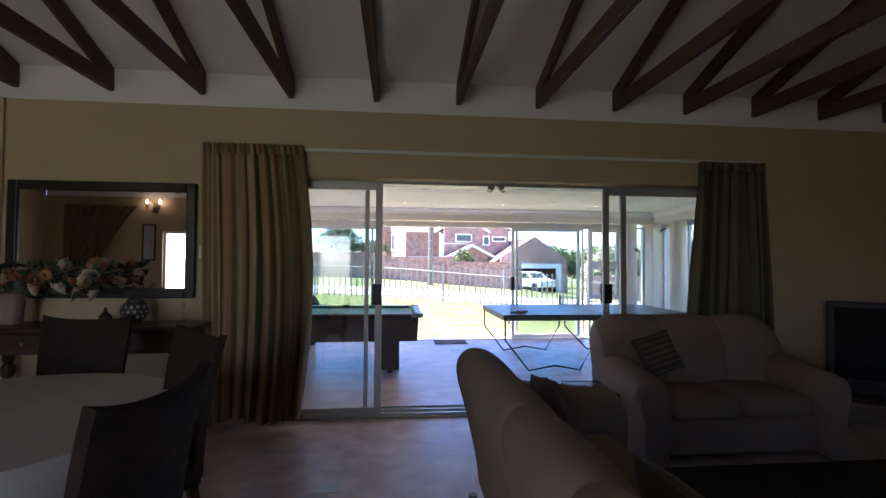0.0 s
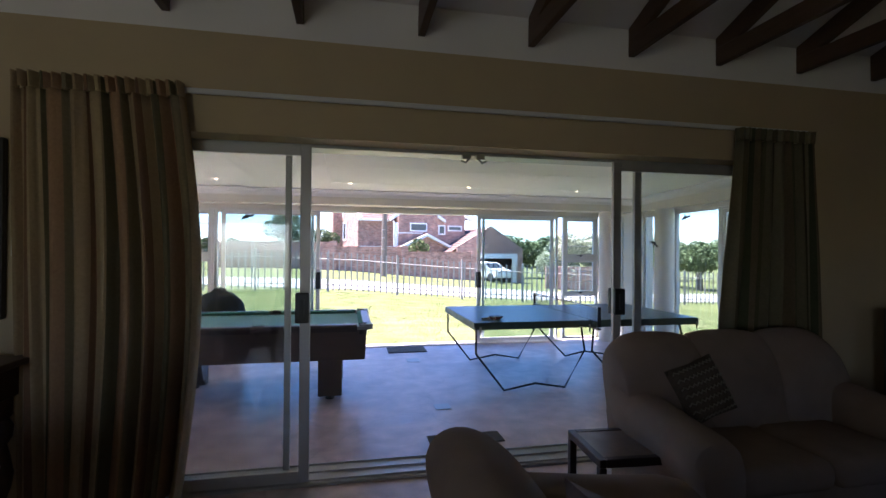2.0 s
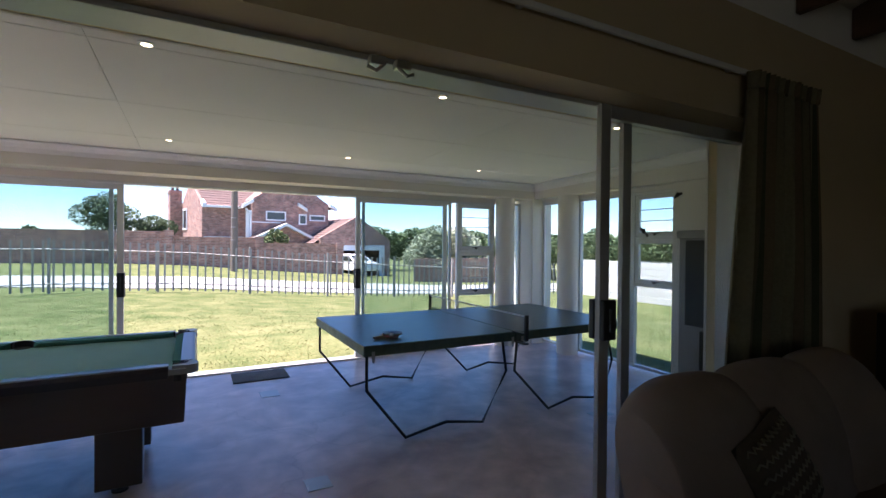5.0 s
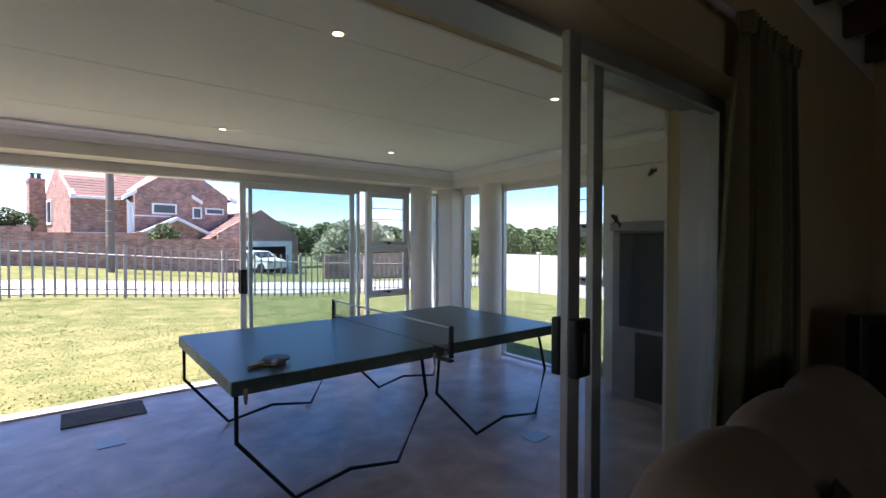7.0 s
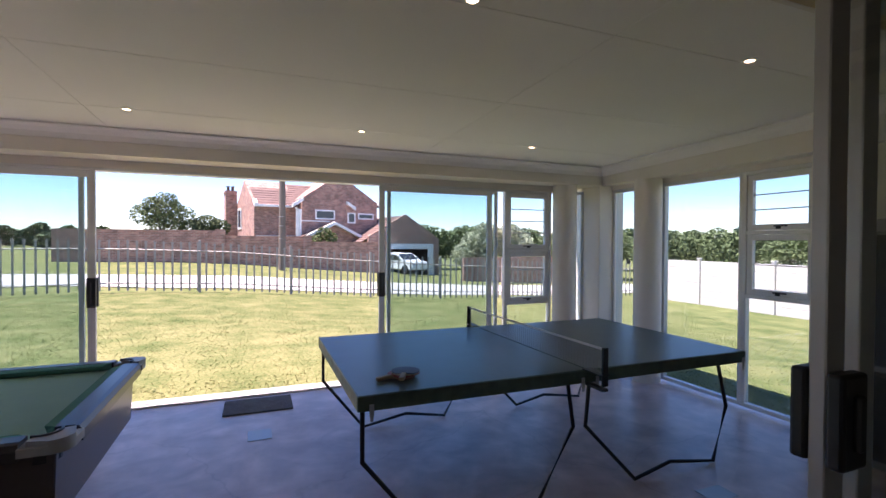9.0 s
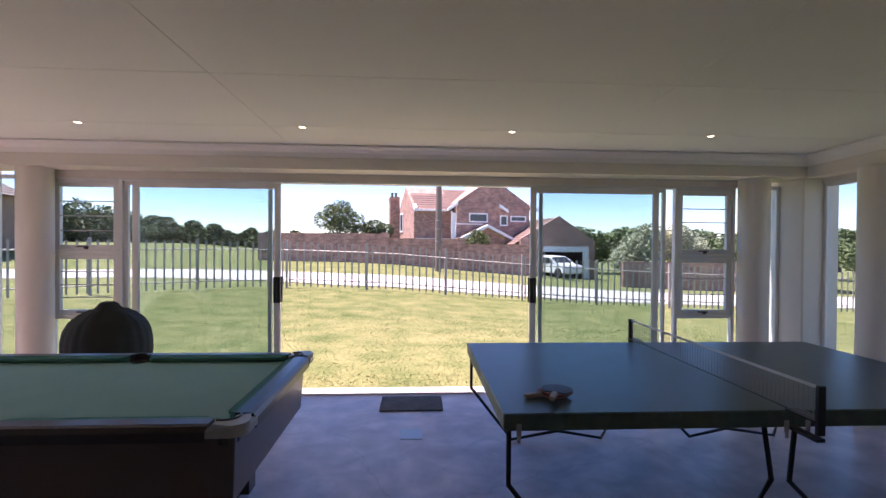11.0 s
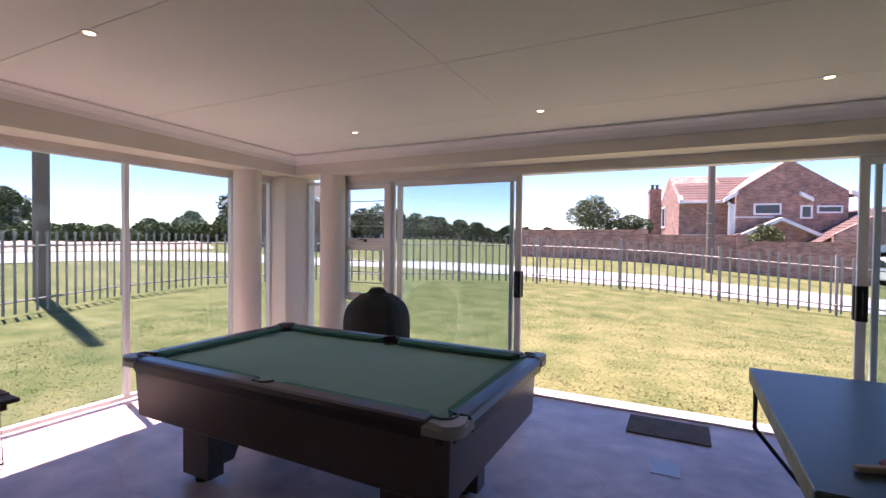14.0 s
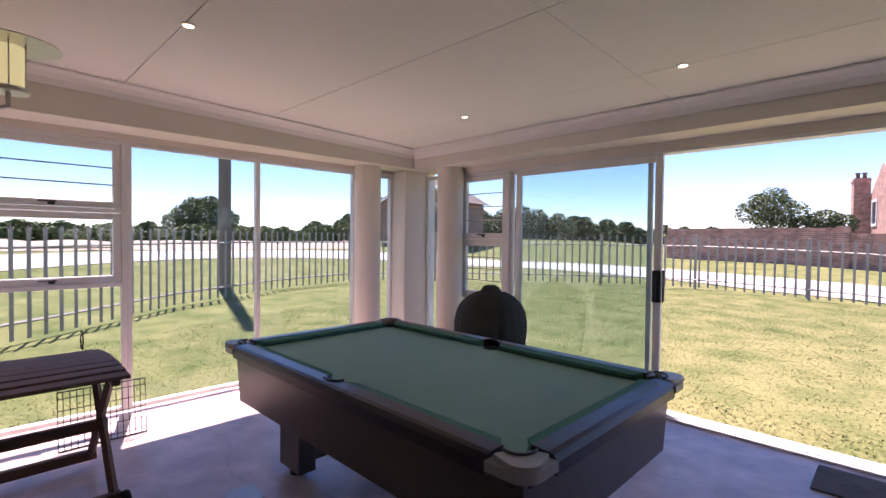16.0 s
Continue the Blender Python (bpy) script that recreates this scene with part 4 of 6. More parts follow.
# sandy bank beyond the west road
bm = bmesh.new()
pts = resample([(-26, -12), (-26, 4), (-26.5, 14), (-25.5, 24)], 1.0)
cols = [[bm.verts.new((p.x + d + 0.5 * noise.noise(p * 0.5), p.y, ground_z(p.x, p.y) + h + 0.12 * noise.noise(p * 0.9 + Vector((d, 0, 0))))) for p in pts] for d, h in ((1.0, 0.0), (0.5, 0.26), (0, 0.46), (-1.5, 0.42), (-4, 0.05))]
for a, b in zip(cols, cols[1:]):
    for i in range(len(a) - 1):
        bm.faces.new((a[i], a[i + 1], b[i + 1], b[i]))
setting("sand_bank", bm, SAND, "pale eroded sandy bank beside the road", "bank", smooth=True)
# precast wall on the east boundary
pw = thing("precast_wall", "pale precast concrete panel wall along the lawn", "garden wall")
bm = bmesh.new()
box(bm, -0.025, 0.025, -1.42, 1.42, 0.0, 0.29, 0.01)
panel = part("panel", bm, PRECAST, pw)
bm = bmesh.new()
box(bm, -0.07, 0.07, -0.06, 0.06, -0.3, 1.86, 0.012), box(bm, -0.09, 0.09, -0.08, 0.08, 1.86, 1.92, 0.01)
pst = part("post", bm, PRECAST, pw)
first = True
for k in range(9):
    y, x = 21 - k * 3.0, 18.1
    z = ground_z(x, y - 1.5)
    for r in range(6):
        m = pose(x, y - 1.5, z + r * 0.3)
        (panel if first else piece("panel", panel, m, pw)).matrix_basis = m
        first = False
    m = pose(x, y, ground_z(x, y))
    (piece("post", pst, m, pw) if k else pst).matrix_basis = m
# ---- roof trusses over the living room ----


def truss(x):
    ob = thing("roof_truss", "dark-stained timber roof truss with a level tie beam", "roof truss", (x, 0, 0), group="roof trusses")
    bm = bmesh.new()
    box(bm, -0.024, 0.024, RY0 + 0.002, WN - 0.002, 2.945, 3.075, 0.004)
    part("tie_beam", bm, TIMBER, ob)
    for sy, y0 in ((1, WN), (-1, RY0)):
        bm = bmesh.new()
        zt = 3.15
        prism(bm, [(y0 - sy * 0.002, zt), (RIDGE_Y, RIDGE_Z - 0.012), (RIDGE_Y, RIDGE_Z - 0.15), (y0 - sy * 0.002, zt - 0.14)], "x", -0.021, 0.021)
        part("rafter", bm, TIMBER, ob)
    return ob


first_truss = truss(0.71)
for k in range(-10, 8):
    if k:
        copy_thing(first_truss, pose(0.71 + 0.772 * min(k, 2) + 0.735 * max(k - 2, 0), 0, 0))

# ---- living-room furniture ----
CURTAIN = material("brown_striped_curtain", (0.27, 0.18, 0.105), 0.9, vary=0.5, scale=10, bump=0.1, bump_scale=200, tint=(0.40, 0.285, 0.17), stretch=(6, 6, 0.25), spec=0.2)
SUEDE = material("taupe_suede", (0.28, 0.20, 0.148), 0.95, vary=0.18, scale=7, bump=0.12, bump_scale=120, spec=0.15)
MAUVE = material("mauve_cushion_cloth", (0.20, 0.13, 0.12), 0.9, vary=0.2, bump=0.1, spec=0.2)
ZIGZAG = material("woven_brown_cushion", (0.11, 0.085, 0.06), 0.9, vary=0.3, scale=30, bump=0.2, spec=0.2)
CREAM_CLOTH = material("cream_woven_stripe", (0.22, 0.185, 0.125), 0.9, vary=0.15, bump=0.2)
CLOTH = material("pale_tablecloth", (0.46, 0.41, 0.35), 0.85, vary=0.12, scale=9, bump=0.1)
WICKER = material("dark_brown_wicker", (0.034, 0.023, 0.018), 0.85, vary=0.5, scale=60, bump=0.6, bump_scale=150, spec=0.15)
CERAMIC = material("dark_patterned_ceramic", (0.05, 0.05, 0.045), 0.3, vary=0.2)
CERAMIC_PALE = material("pale_ceramic_relief", (0.42, 0.38, 0.32), 0.5, vary=0.2)
TERRACOTTA = material("pale_clay_vase", (0.33, 0.22, 0.17), 0.7, vary=0.2, scale=9)
ROSE = material("cream_rose_petals", (0.62, 0.52, 0.42), 0.7, vary=0.2, scale=20)
ORANGE = material("orange_rose_petals", (0.50, 0.21, 0.09), 0.7, vary=0.3, scale=20)
STEM = material("dusty_green_leaf", (0.08, 0.10, 0.05), 0.7, vary=0.4)
SCREEN = material("dark_tv_screen", (0.012, 0.012, 0.014), 0.12, vary=0.1)
RUG = material("dark_brown_rug", (0.05, 0.035, 0.028), 1.0, vary=0.5, scale=25, bump=0.8, bump_scale=120, spec=0.1)
PRINT = material("reddish_tabletop_print", (0.22, 0.11, 0.085), 0.3, vary=0.5, scale=9, tint=(0.35, 0.26, 0.19))
PAPER = material("pale_picture_print", (0.55, 0.54, 0.52), 0.7, vary=0.2, scale=8)
EBONY = material("black_brown_frame", (0.018, 0.011, 0.008), 0.45, vary=0.4, scale=20)
CHROME = material("brushed_metal", (0.5, 0.49, 0.47), 0.3, 0.9, vary=0.08)


def striped(name, bands):
    """Woven cloth with stripes across its width, by the cloth's own coordinate."""
    m = material(name, bands[0][1], 0.9, vary=0.2, scale=60, bump=0.15, bump_scale=220, spec=0.15)
    n, link = m.node_tree.nodes, m.node_tree.links.new
    uv, sep, fr, rp, mix = n.new("ShaderNodeUVMap"), n.new("ShaderNodeSeparateXYZ"), n.new("ShaderNodeMath"), n.new("ShaderNodeValToRGB"), n.new("ShaderNodeMix")
    uv.uv_map = "cloth"
    fr.operation = "FRACT"
    link(uv.outputs[0], sep.inputs[0]), link(sep.outputs[0], fr.inputs[0]), link(fr.outputs[0], rp.inputs[0])
    rp.color_ramp.interpolation = "CONSTANT"
    el = rp.color_ramp.elements
    while len(el) < len(bands):
        el.new(0.5)
    for e, (p, c) in zip(el, bands):
        e.position, e.color = p, (*c, 1)
    mix.data_type, mix.blend_type = "RGBA", "MULTIPLY"
    mix.inputs[0].default_value = 1.0
    wear = n.new("ShaderNodeValToRGB")
    wear.color_ramp.elements[0].color, wear.color_ramp.elements[1].color = (0.75, 0.75, 0.75, 1), (1.15, 1.15, 1.15, 1)
    link(n["Noise Texture.001"].outputs[0], wear.inputs[0])
    link(rp.outputs[0], mix.inputs[6]), link(wear.outputs[0], mix.inputs[7])
    link(mix.outputs[2], n["Principled BSDF"].inputs["Base Color"])
    return m


STRIPES = striped("striped_curtain_cloth", [(0.0, (0.38, 0.265, 0.15)), (0.22, (0.22, 0.125, 0.07)), (0.32, (0.42, 0.31, 0.175)), (0.52, (0.14, 0.12, 0.065)), (0.62, (0.37, 0.225, 0.125)), (0.84, (0.23, 0.18, 0.10))])
# STRIPES made greener, with the room's dim east end painted into the cloth
STRIPES_OLIVE_DIM = striped("dim_olive_striped_cloth", [(0.0, (0.17, 0.145, 0.085)), (0.22, (0.10, 0.08, 0.045)), (0.32, (0.20, 0.17, 0.10)), (0.52, (0.075, 0.075, 0.04)), (0.62, (0.16, 0.12, 0.07)), (0.84, (0.12, 0.11, 0.06))])


def curtain(top, foot, y, z0, z1, folds, seed, bulge, cloth, label):
    """A gathered curtain with a pinch-pleated heading and deep uneven folds; top and foot: its two edges there."""
    rnd = random.Random(seed)
    ph = [rnd.uniform(0, 6.28) for _ in range(6)]
    ob = thing("curtain", label, "curtain", (0, 0, 0), group="door curtains")
    for nm, za, zb, rows in (("drape", z0, z1 - 0.09, 30), ("heading", z1 - 0.09, z1, 5)):
        bm = bmesh.new()
        uvs = bm.loops.layers.uv.new("cloth")
        n = folds * 12
        lines = []
        for r in range(rows + 1):
            z = za + (zb - za) * r / rows
            f = (z - z0) / (z1 - z0)
            loose = 1 - f
            e0, e1 = (t + (b - t) * loose ** 1.3 + k * math.sin(math.pi * f) for t, b, k in zip(top, foot, bulge))
            row = []
            for i in range(n + 1):
                u = i / n
                uu = u + (0.014 * math.sin(9 * u + ph[0] + 2 * f) + 0.009 * math.sin(23 * u + ph[5])) * min(1, 6 * u * (1 - u))
                amp = (0.028 + 0.03 * min(1, loose * 2.5)) * (0.8 + 0.3 * math.sin(5 * u + ph[1]))
                if nm == "heading":
                    amp = 0.02 + 0.012 * (r / rows)
                k = 2.0 if nm == "heading" else 1.0
                yy = y + amp * math.sin(2 * math.pi * folds * k * uu + 0.7 * math.sin(4 * u + ph[2] + 1.5 * f)) + 0.007 * math.sin(2 * math.pi * folds * 2.3 * u + ph[3])
                row.append(bm.verts.new((e0 + (e1 - e0) * uu, yy, z + (0.025 * math.sin(11 * u + ph[4]) if r == 0 and nm == "drape" else 0))))
            lines.append(row)
        for a, b in zip(lines, lines[1:]):
            for i in range(n):
                fc = bm.faces.new((a[i], a[i + 1], b[i + 1], b[i]))
                for lp, q in zip(fc.loops, (i, i + 1, i + 1, i)):
                    lp[uvs].uv = (q / n * folds / 2.6, 0)
        o = part(nm, bm, cloth, ob, smooth=True)
        o.modifiers.new("thickness", "SOLIDIFY").thickness = 0.006
    return ob


curtain((-1.56, -0.71), (-1.52, -0.70), 4.47, 0.06, 2.495, 8, 3, (0.0, 0.1), STRIPES, "drawn-back brown striped curtain with a pleated heading")
curtain((3.08, 3.76), (2.86, 3.84), 4.485, 0.06, 2.46, 7, 8, (-0.02, 0.02), STRIPES_OLIVE_DIM, "drawn-back olive brown striped curtain beside the sofa, shade put in its colour")
rail = thing("curtain_rail", "long white metal curtain rail above the doorway", "curtain rail", (0, 0, 0))
bm = bmesh.new()
box(bm, -1.58, 3.78, 4.525, 4.545, 2.455, 2.487, 0.005)
part("rail", bm, ALU, rail)
for x in (-1.2, 0.2, 1.6, 3.0):
    box_part("bracket", (x - 0.012, x + 0.012, 4.544, WN, 2.46, 2.482), ALU, rail)

# mirror
mir = thing("wall_mirror", "wide wall mirror in a dark wooden frame", "mirror", (0, 0, 0))
mx0, mx1, mz0, mz1, t = -3.17, -1.63, 1.125, 2.14, 0.085
for q in ((mx0, mx0 + t, mz0, mz1), (mx1 - t, mx1, mz0, mz1), (mx0 + t, mx1 - t, mz0, mz0 + t), (mx0 + t, mx1 - t, mz1 - t, mz1)):
    box_part("frame_rail", (q[0], q[1], 4.525, WN - 0.001, q[2], q[3]), EBONY, mir, "", 0.012, 2)
box_part("mirror_glass", (mx0 + t - 0.005, mx1 - t + 0.005, 4.545, 4.555, mz0 + t - 0.005, mz1 - t + 0.005), MIRROR, mir, "clear mirror glass")
sw = thing("light_switch", "white double socket plate on the tan wall", "switch", (-1.575, WN, 1.535))
box_part("plate", (-0.035, 0.035, -0.012, 0.0, -0.055, 0.055), PAINT, sw, "", 0.004)
for z in (-0.022, 0.022):
    box_part("rocker", (-0.012, 0.012, -0.018, -0.0125, z - 0.014, z + 0.014), BLACK, sw, "dark rocker", 0.002)

# console table
con = thing("console_table", "dark wooden console table with drawers and turned legs", "console table", (0, 0, 0))
box_part("tabletop", (-3.2, -1.44, 4.08, 4.52, 0.90, 0.935), WOOD_DARK, con, "", 0.01, 2)
box_part("apron", (-3.12, -1.52, 4.14, 4.50, 0.72, 0.90), WOOD_DARK, con, "", 0.004)
for x0, x1 in ((-3.05, -2.35), (-2.3, -1.6)):
    dr = box_part("drawer", (x0, x1, 4.128, 4.139, 0.745, 0.88), WOOD_DARK, con, "", 0.004)
    bm = bmesh.new()
    lathe(bm, [(0.006, 0), (0.008, 0.012), (0.016, 0.02), (0.012, 0.03)], 10)
    kn = part("knob", bm, CHROME, dr, "small metal knob")
    kn.matrix_basis = pose((x0 + x1) / 2, 4.128, 0.81, 90)
prof = [(0.03, 0), (0.045, 0.02), (0.045, 0.06), (0.025, 0.1), (0.02, 0.16), (0.04, 0.22), (0.052, 0.3), (0.035, 0.4), (0.022, 0.46), (0.045, 0.5), (0.05, 0.56), (0.03, 0.6), (0.045, 0.62), (0.045, 0.72)]
for x, y in ((-3.06, 4.2), (-1.58, 4.2), (-3.06, 4.46), (-1.58, 4.46)):
    bm = bmesh.new()
    lathe(bm, prof, 16, (x, y, 0))
    part("leg", bm, WOOD_DARK, con, smooth=True)

# things on the console
vase = thing("flower_arrangement", "cream and orange roses in a pale clay vase", "flowers", (-2.93, 4.3, 0.936))
bm = bmesh.new()
lathe(bm, [(0.06, 0), (0.075, 0.02), (0.085, 0.14), (0.095, 0.24), (0.1, 0.25), (0.088, 0.25), (0.075, 0.12), (0.02, 0.1)], 20)
part("vase", bm, TERRACOTTA, vase, "ribbed pale clay vase", smooth=True)


def blossom(parent, at, r, mat, rnd):
    bm = bmesh.new()
    for ring, (k, tilt) in enumerate(((5, 0.25), (6, 0.6), (7, 1.0))):
        for i in range(k):
            a = 2 * math.pi * i / k + ring * 0.4
            d = Vector((math.cos(a), math.sin(a), 0))
            s = Vector((-d.y, d.x, 0))
            r0, r1 = r * 0.15 * (ring + 1), r * (0.35 + 0.3 * ring)
            h = r * (0.95 - 0.3 * ring)
            pts = [d * r0 - s * r * 0.2, d * r0 + s * r * 0.2, d * r1 + s * r * 0.32 + Vector((0, 0, h * 0.7)), d * (r1 * 1.08) + Vector((0, 0, h)), d * r1 - s * r * 0.32 + Vector((0, 0, h * 0.7))]
            bm.faces.new([bm.verts.new(p) for p in pts])
    o = part("blossom", bm, mat, parent)
    o.matrix_basis = pose(*at, rnd.uniform(20, 80), rnd.uniform(-40, 40), rnd.uniform(0, 360))


rnd = random.Random(4)
bm = bmesh.new()
for _ in range(170):
    c = Vector((rnd.uniform(-0.3, 0.75), rnd.uniform(-0.14, 0.16), rnd.uniform(0.22, 0.5)))
    u = Vector((rnd.gauss(0, 1), rnd.gauss(0, 1), rnd.gauss(0, 0.6))).normalized() * 0.06
    v = u.cross(Vector((rnd.gauss(0, 1), rnd.gauss(0, 1), 1))).normalized() * 0.022
    bm.faces.new([bm.verts.new(p) for p in (c - u, c - u * 0.3 + v, c + u, c - u * 0.3 - v)])
for _ in range(22):
    e = Vector((rnd.uniform(-0.28, 0.72), rnd.uniform(-0.12, 0.14), rnd.uniform(0.26, 0.48)))
    tube(bm, [(0, 0, 0.15), (e.x * 0.35, e.y * 0.4, e.z * 0.75), e], 0.004, 5)
part("foliage", bm, STEM, vase, "dusty green leaves and stems")
for k in range(26):
    at = (rnd.uniform(-0.3, 0.75), rnd.uniform(-0.2, 0.02), 0.3 + 0.2 * rnd.random() - 0.12 * abs(rnd.gauss(0, 0.5)))
    blossom(vase, at, rnd.uniform(0.045, 0.075), ORANGE if k % 5 < 2 else ROSE, rnd)

jar = thing("ginger_jar", "dark lidded jar with pale diamond relief", "jar", (-2.01, 4.33, 0.936))
bm = bmesh.new()
lathe(bm, [(0.05, 0), (0.055, 0.012), (0.085, 0.05), (0.105, 0.1), (0.1, 0.14), (0.07, 0.17), (0.06, 0.18)], 20)
part("body", bm, CERAMIC, jar, smooth=True)
bm = bmesh.new()
lathe(bm, [(0.065, 0.18), (0.065, 0.19), (0.045, 0.21), (0.015, 0.225), (0.01, 0.235), (0.016, 0.245), (0.008, 0.26), (0.001, 0.275)], 16)
part("lid", bm, CERAMIC, jar, smooth=True)
bm = bmesh.new()
for row, (z, r) in enumerate(((0.06, 0.092), (0.1, 0.105), (0.14, 0.1))):
    for k in range(14):
        a = 2 * math.pi * (k + 0.5 * (row % 2)) / 14
        c = Vector((math.cos(a) * r, math.sin(a) * r, z))
        o, s, n = len(bm.verts), Vector((-math.sin(a), math.cos(a), 0)) * 0.014, Vector((math.cos(a), math.sin(a), 0)) * 0.004
        v = [bm.verts.new(p) for p in (c - s, c + Vector((0, 0, -0.016)), c + s, c + Vector((0, 0, 0.016)), c + n)]
        for i in range(4):
            bm.faces.new((v[i], v[(i + 1) % 4], v[4]))
part("diamond_relief", bm, CERAMIC_PALE, jar, "pale raised diamonds")
tagged(jar, category="jar")
sj = thing("finial_jar", "small dark jar with a pointed lid", "jar", (-2.24, 4.33, 0.936))
bm = bmesh.new()
lathe(bm, [(0.03, 0), (0.05, 0.03), (0.045, 0.06)], 14)
part("body", bm, CERAMIC, sj, smooth=True)
bm = bmesh.new()
lathe(bm, [(0.048, 0.06), (0.03, 0.08), (0.012, 0.1), (0.016, 0.11), (0.002, 0.135)], 14)
part("lid", bm, CERAMIC, sj, smooth=True)
cs = thing("candlestick", "slender glass candlestick on the console table", "candlestick", (-1.64, 4.35, 0.936))
bm = bmesh.new()
lathe(bm, [(0.035, 0), (0.035, 0.008), (0.008, 0.02), (0.006, 0.09), (0.014, 0.1), (0.006, 0.11), (0.022, 0.17), (0.02, 0.17), (0.004, 0.12)], 14)
part("stem", bm, PANE, cs, smooth=True)

# round dining table with its cloth
TX, TY, TR = -1.76, 2.53, 0.84
dt = thing("dining_table", "round wooden dining table under a cloth", "table", (TX, TY, 0))
bm = bmesh.new()
lathe(bm, [(TR - 0.01, 0.71), (TR - 0.01, 0.742)], 48)
part("tabletop", bm, WOOD_DARK, dt)
bm = bmesh.new()
lathe(bm, [(0.3, 0), (0.3, 0.04), (0.09, 0.1), (0.07, 0.4), (0.12, 0.7), (0.2, 0.71)], 20)
part("pedestal", bm, WOOD_DARK, dt, smooth=True)
tc = thing("tablecloth", "pale round tablecloth hanging in soft folds", "tablecloth", (TX, TY, 0))
bm = bmesh.new()
rings = [[bm.verts.new((TR * f * math.cos(a), TR * f * math.sin(a), 0.747)) for a in [2 * math.pi * k / 96 for k in range(96)]] for f in (0.02, 0.5, 0.95, 1.0)]
for r in range(1, 7):
    z = 0.745 - r * 0.05
    rings.append([bm.verts.new(((TR + 0.012 + 0.006 * r * math.sin(14 * a + 0.8 * math.sin(3 * a)) + 0.004 * r) * math.cos(a), (TR + 0.012 + 0.006 * r * math.sin(14 * a + 0.8 * math.sin(3 * a)) + 0.004 * r) * math.sin(a), z)) for a in [2 * math.pi * k / 96 for k in range(96)]])
for a, b in zip(rings, rings[1:]):
    for k in range(96):
        bm.faces.new((a[k], a[(k + 1) % 96], b[(k + 1) % 96], b[k]))
bm.faces.new(rings[0])
clo = part("cloth", bm, CLOTH, tc, smooth=True)
bowl = thing("shell_bowl", "pale ruffled shell bowl on the dining table", "bowl", (-1.93, 2.45, 0.749))
bm = bmesh.new()
rings = []
for r, z in ((0.03, 0.0), (0.08, 0.01), (0.15, 0.05), (0.2, 0.1), (0.19, 0.105), (0.14, 0.06), (0.07, 0.025), (0.02, 0.02)):
    rings.append([bm.verts.new((r * (1 + 0.12 * math.sin(9 * a)) * math.cos(a), r * (1 + 0.12 * math.sin(9 * a)) * math.sin(a), z * (1 + 0.3 * math.sin(9 * a + 1)))) for a in [2 * math.pi * k / 54 for k in range(54)]])
for a, b in zip(rings, rings[1:]):
    for k in range(54):
        bm.faces.new((a[k], a[(k + 1) % 54], b[(k + 1) % 54], b[k]))
bm.faces.new(rings[0][::-1])
part("shell", bm, CLOTH, bowl, smooth=True)


def dining_chair(x, y, yaw):
    """A wrapped dining chair; it faces its own -y."""
    ob = thing("dining_chair", "dark brown woven dining chair with a curved back", "chair", (x, y, 0), yaw, "chairs round the dining table")
    bm = bmesh.new()
    rows = []
    for layer in (0, 1):
        for r in range(9):
            f = r / 8
            z = 0.42 + 0.64 * f
            row = []
            for i in range(13):
                u = i / 12 * 2 - 1
                w = 0.24 + 0.035 * f
                yy = 0.2 + 0.09 * f * f + 0.045 * (1 - u * u) + (0.035 if layer else 0)
                row.append(bm.verts.new((u * w, yy, z + 0.035 * f * (abs(u) ** 3) - (0.01 if layer else 0))))
            rows.append(row)
    for k in list(range(8)) + list(range(9, 17)):
        for i in range(12):
            bm.faces.new((rows[k][i], rows[k][i + 1], rows[k + 1][i + 1], rows[k + 1][i]))
    for i in range(12):
        for a, b in ((0, 9), (8, 17)):
            bm.faces.new((rows[a][i], rows[a][i + 1], rows[b][i + 1], rows[b][i]))
    for k in range(8):
        for i in (0, 12):
            bm.faces.new((rows[k][i], rows[k + 1][i], rows[k + 10][i], rows[k + 9][i]))
    part("backrest", bm, WICKER, ob, smooth=True)
    bm = bmesh.new()
    box(bm, -0.235, 0.235, -0.24, 0.24, 0.36, 0.47, 0.03, 3)
    part("seat", bm, WICKER, ob, smooth=True)
    for lx, ly, dy in ((-0.2, -0.2, 0), (0.2, -0.2, 0), (-0.2, 0.2, 0.06), (0.2, 0.2, 0.06)):
        bm = bmesh.new()
        v = box(bm, lx - 0.022, lx + 0.022, ly - 0.022, ly + 0.022, 0, 0.37)
        for p in v[:4]:
            p.co.y += dy
            p.co.x += 0.25 * (lx - p.co.x)
        part("leg", bm, WOOD_DARK, ob)
    return ob


dining_chair(-1.885, 3.24, 0)
dining_chair(-1.12, 2.62, -46)
dining_chair(-0.89, 1.78, -97)


# ---- sofas ----
def pad(bm, x0, x1, y0, y1, z0, z1, b, seg=4):
    box(bm, x0, x1, y0, y1, z0, z1, b, seg)


def rounded(pts, n=4):
    """A closed outline drawn through its points in a smooth curve."""
    out = []
    for i in range(len(pts)):
        p0, p1, p2, p3 = (Vector(pts[(i + k) % len(pts)]) for k in (-1, 0, 1, 2))
        for k in range(n):
            t = k / n
            out.append(tuple(0.5 * (2 * p1 + (p2 - p0) * t + (2 * p0 - 5 * p1 + 4 * p2 - p3) * t * t + (3 * p1 - p0 - 3 * p2 + p3) * t ** 3)))
    return out


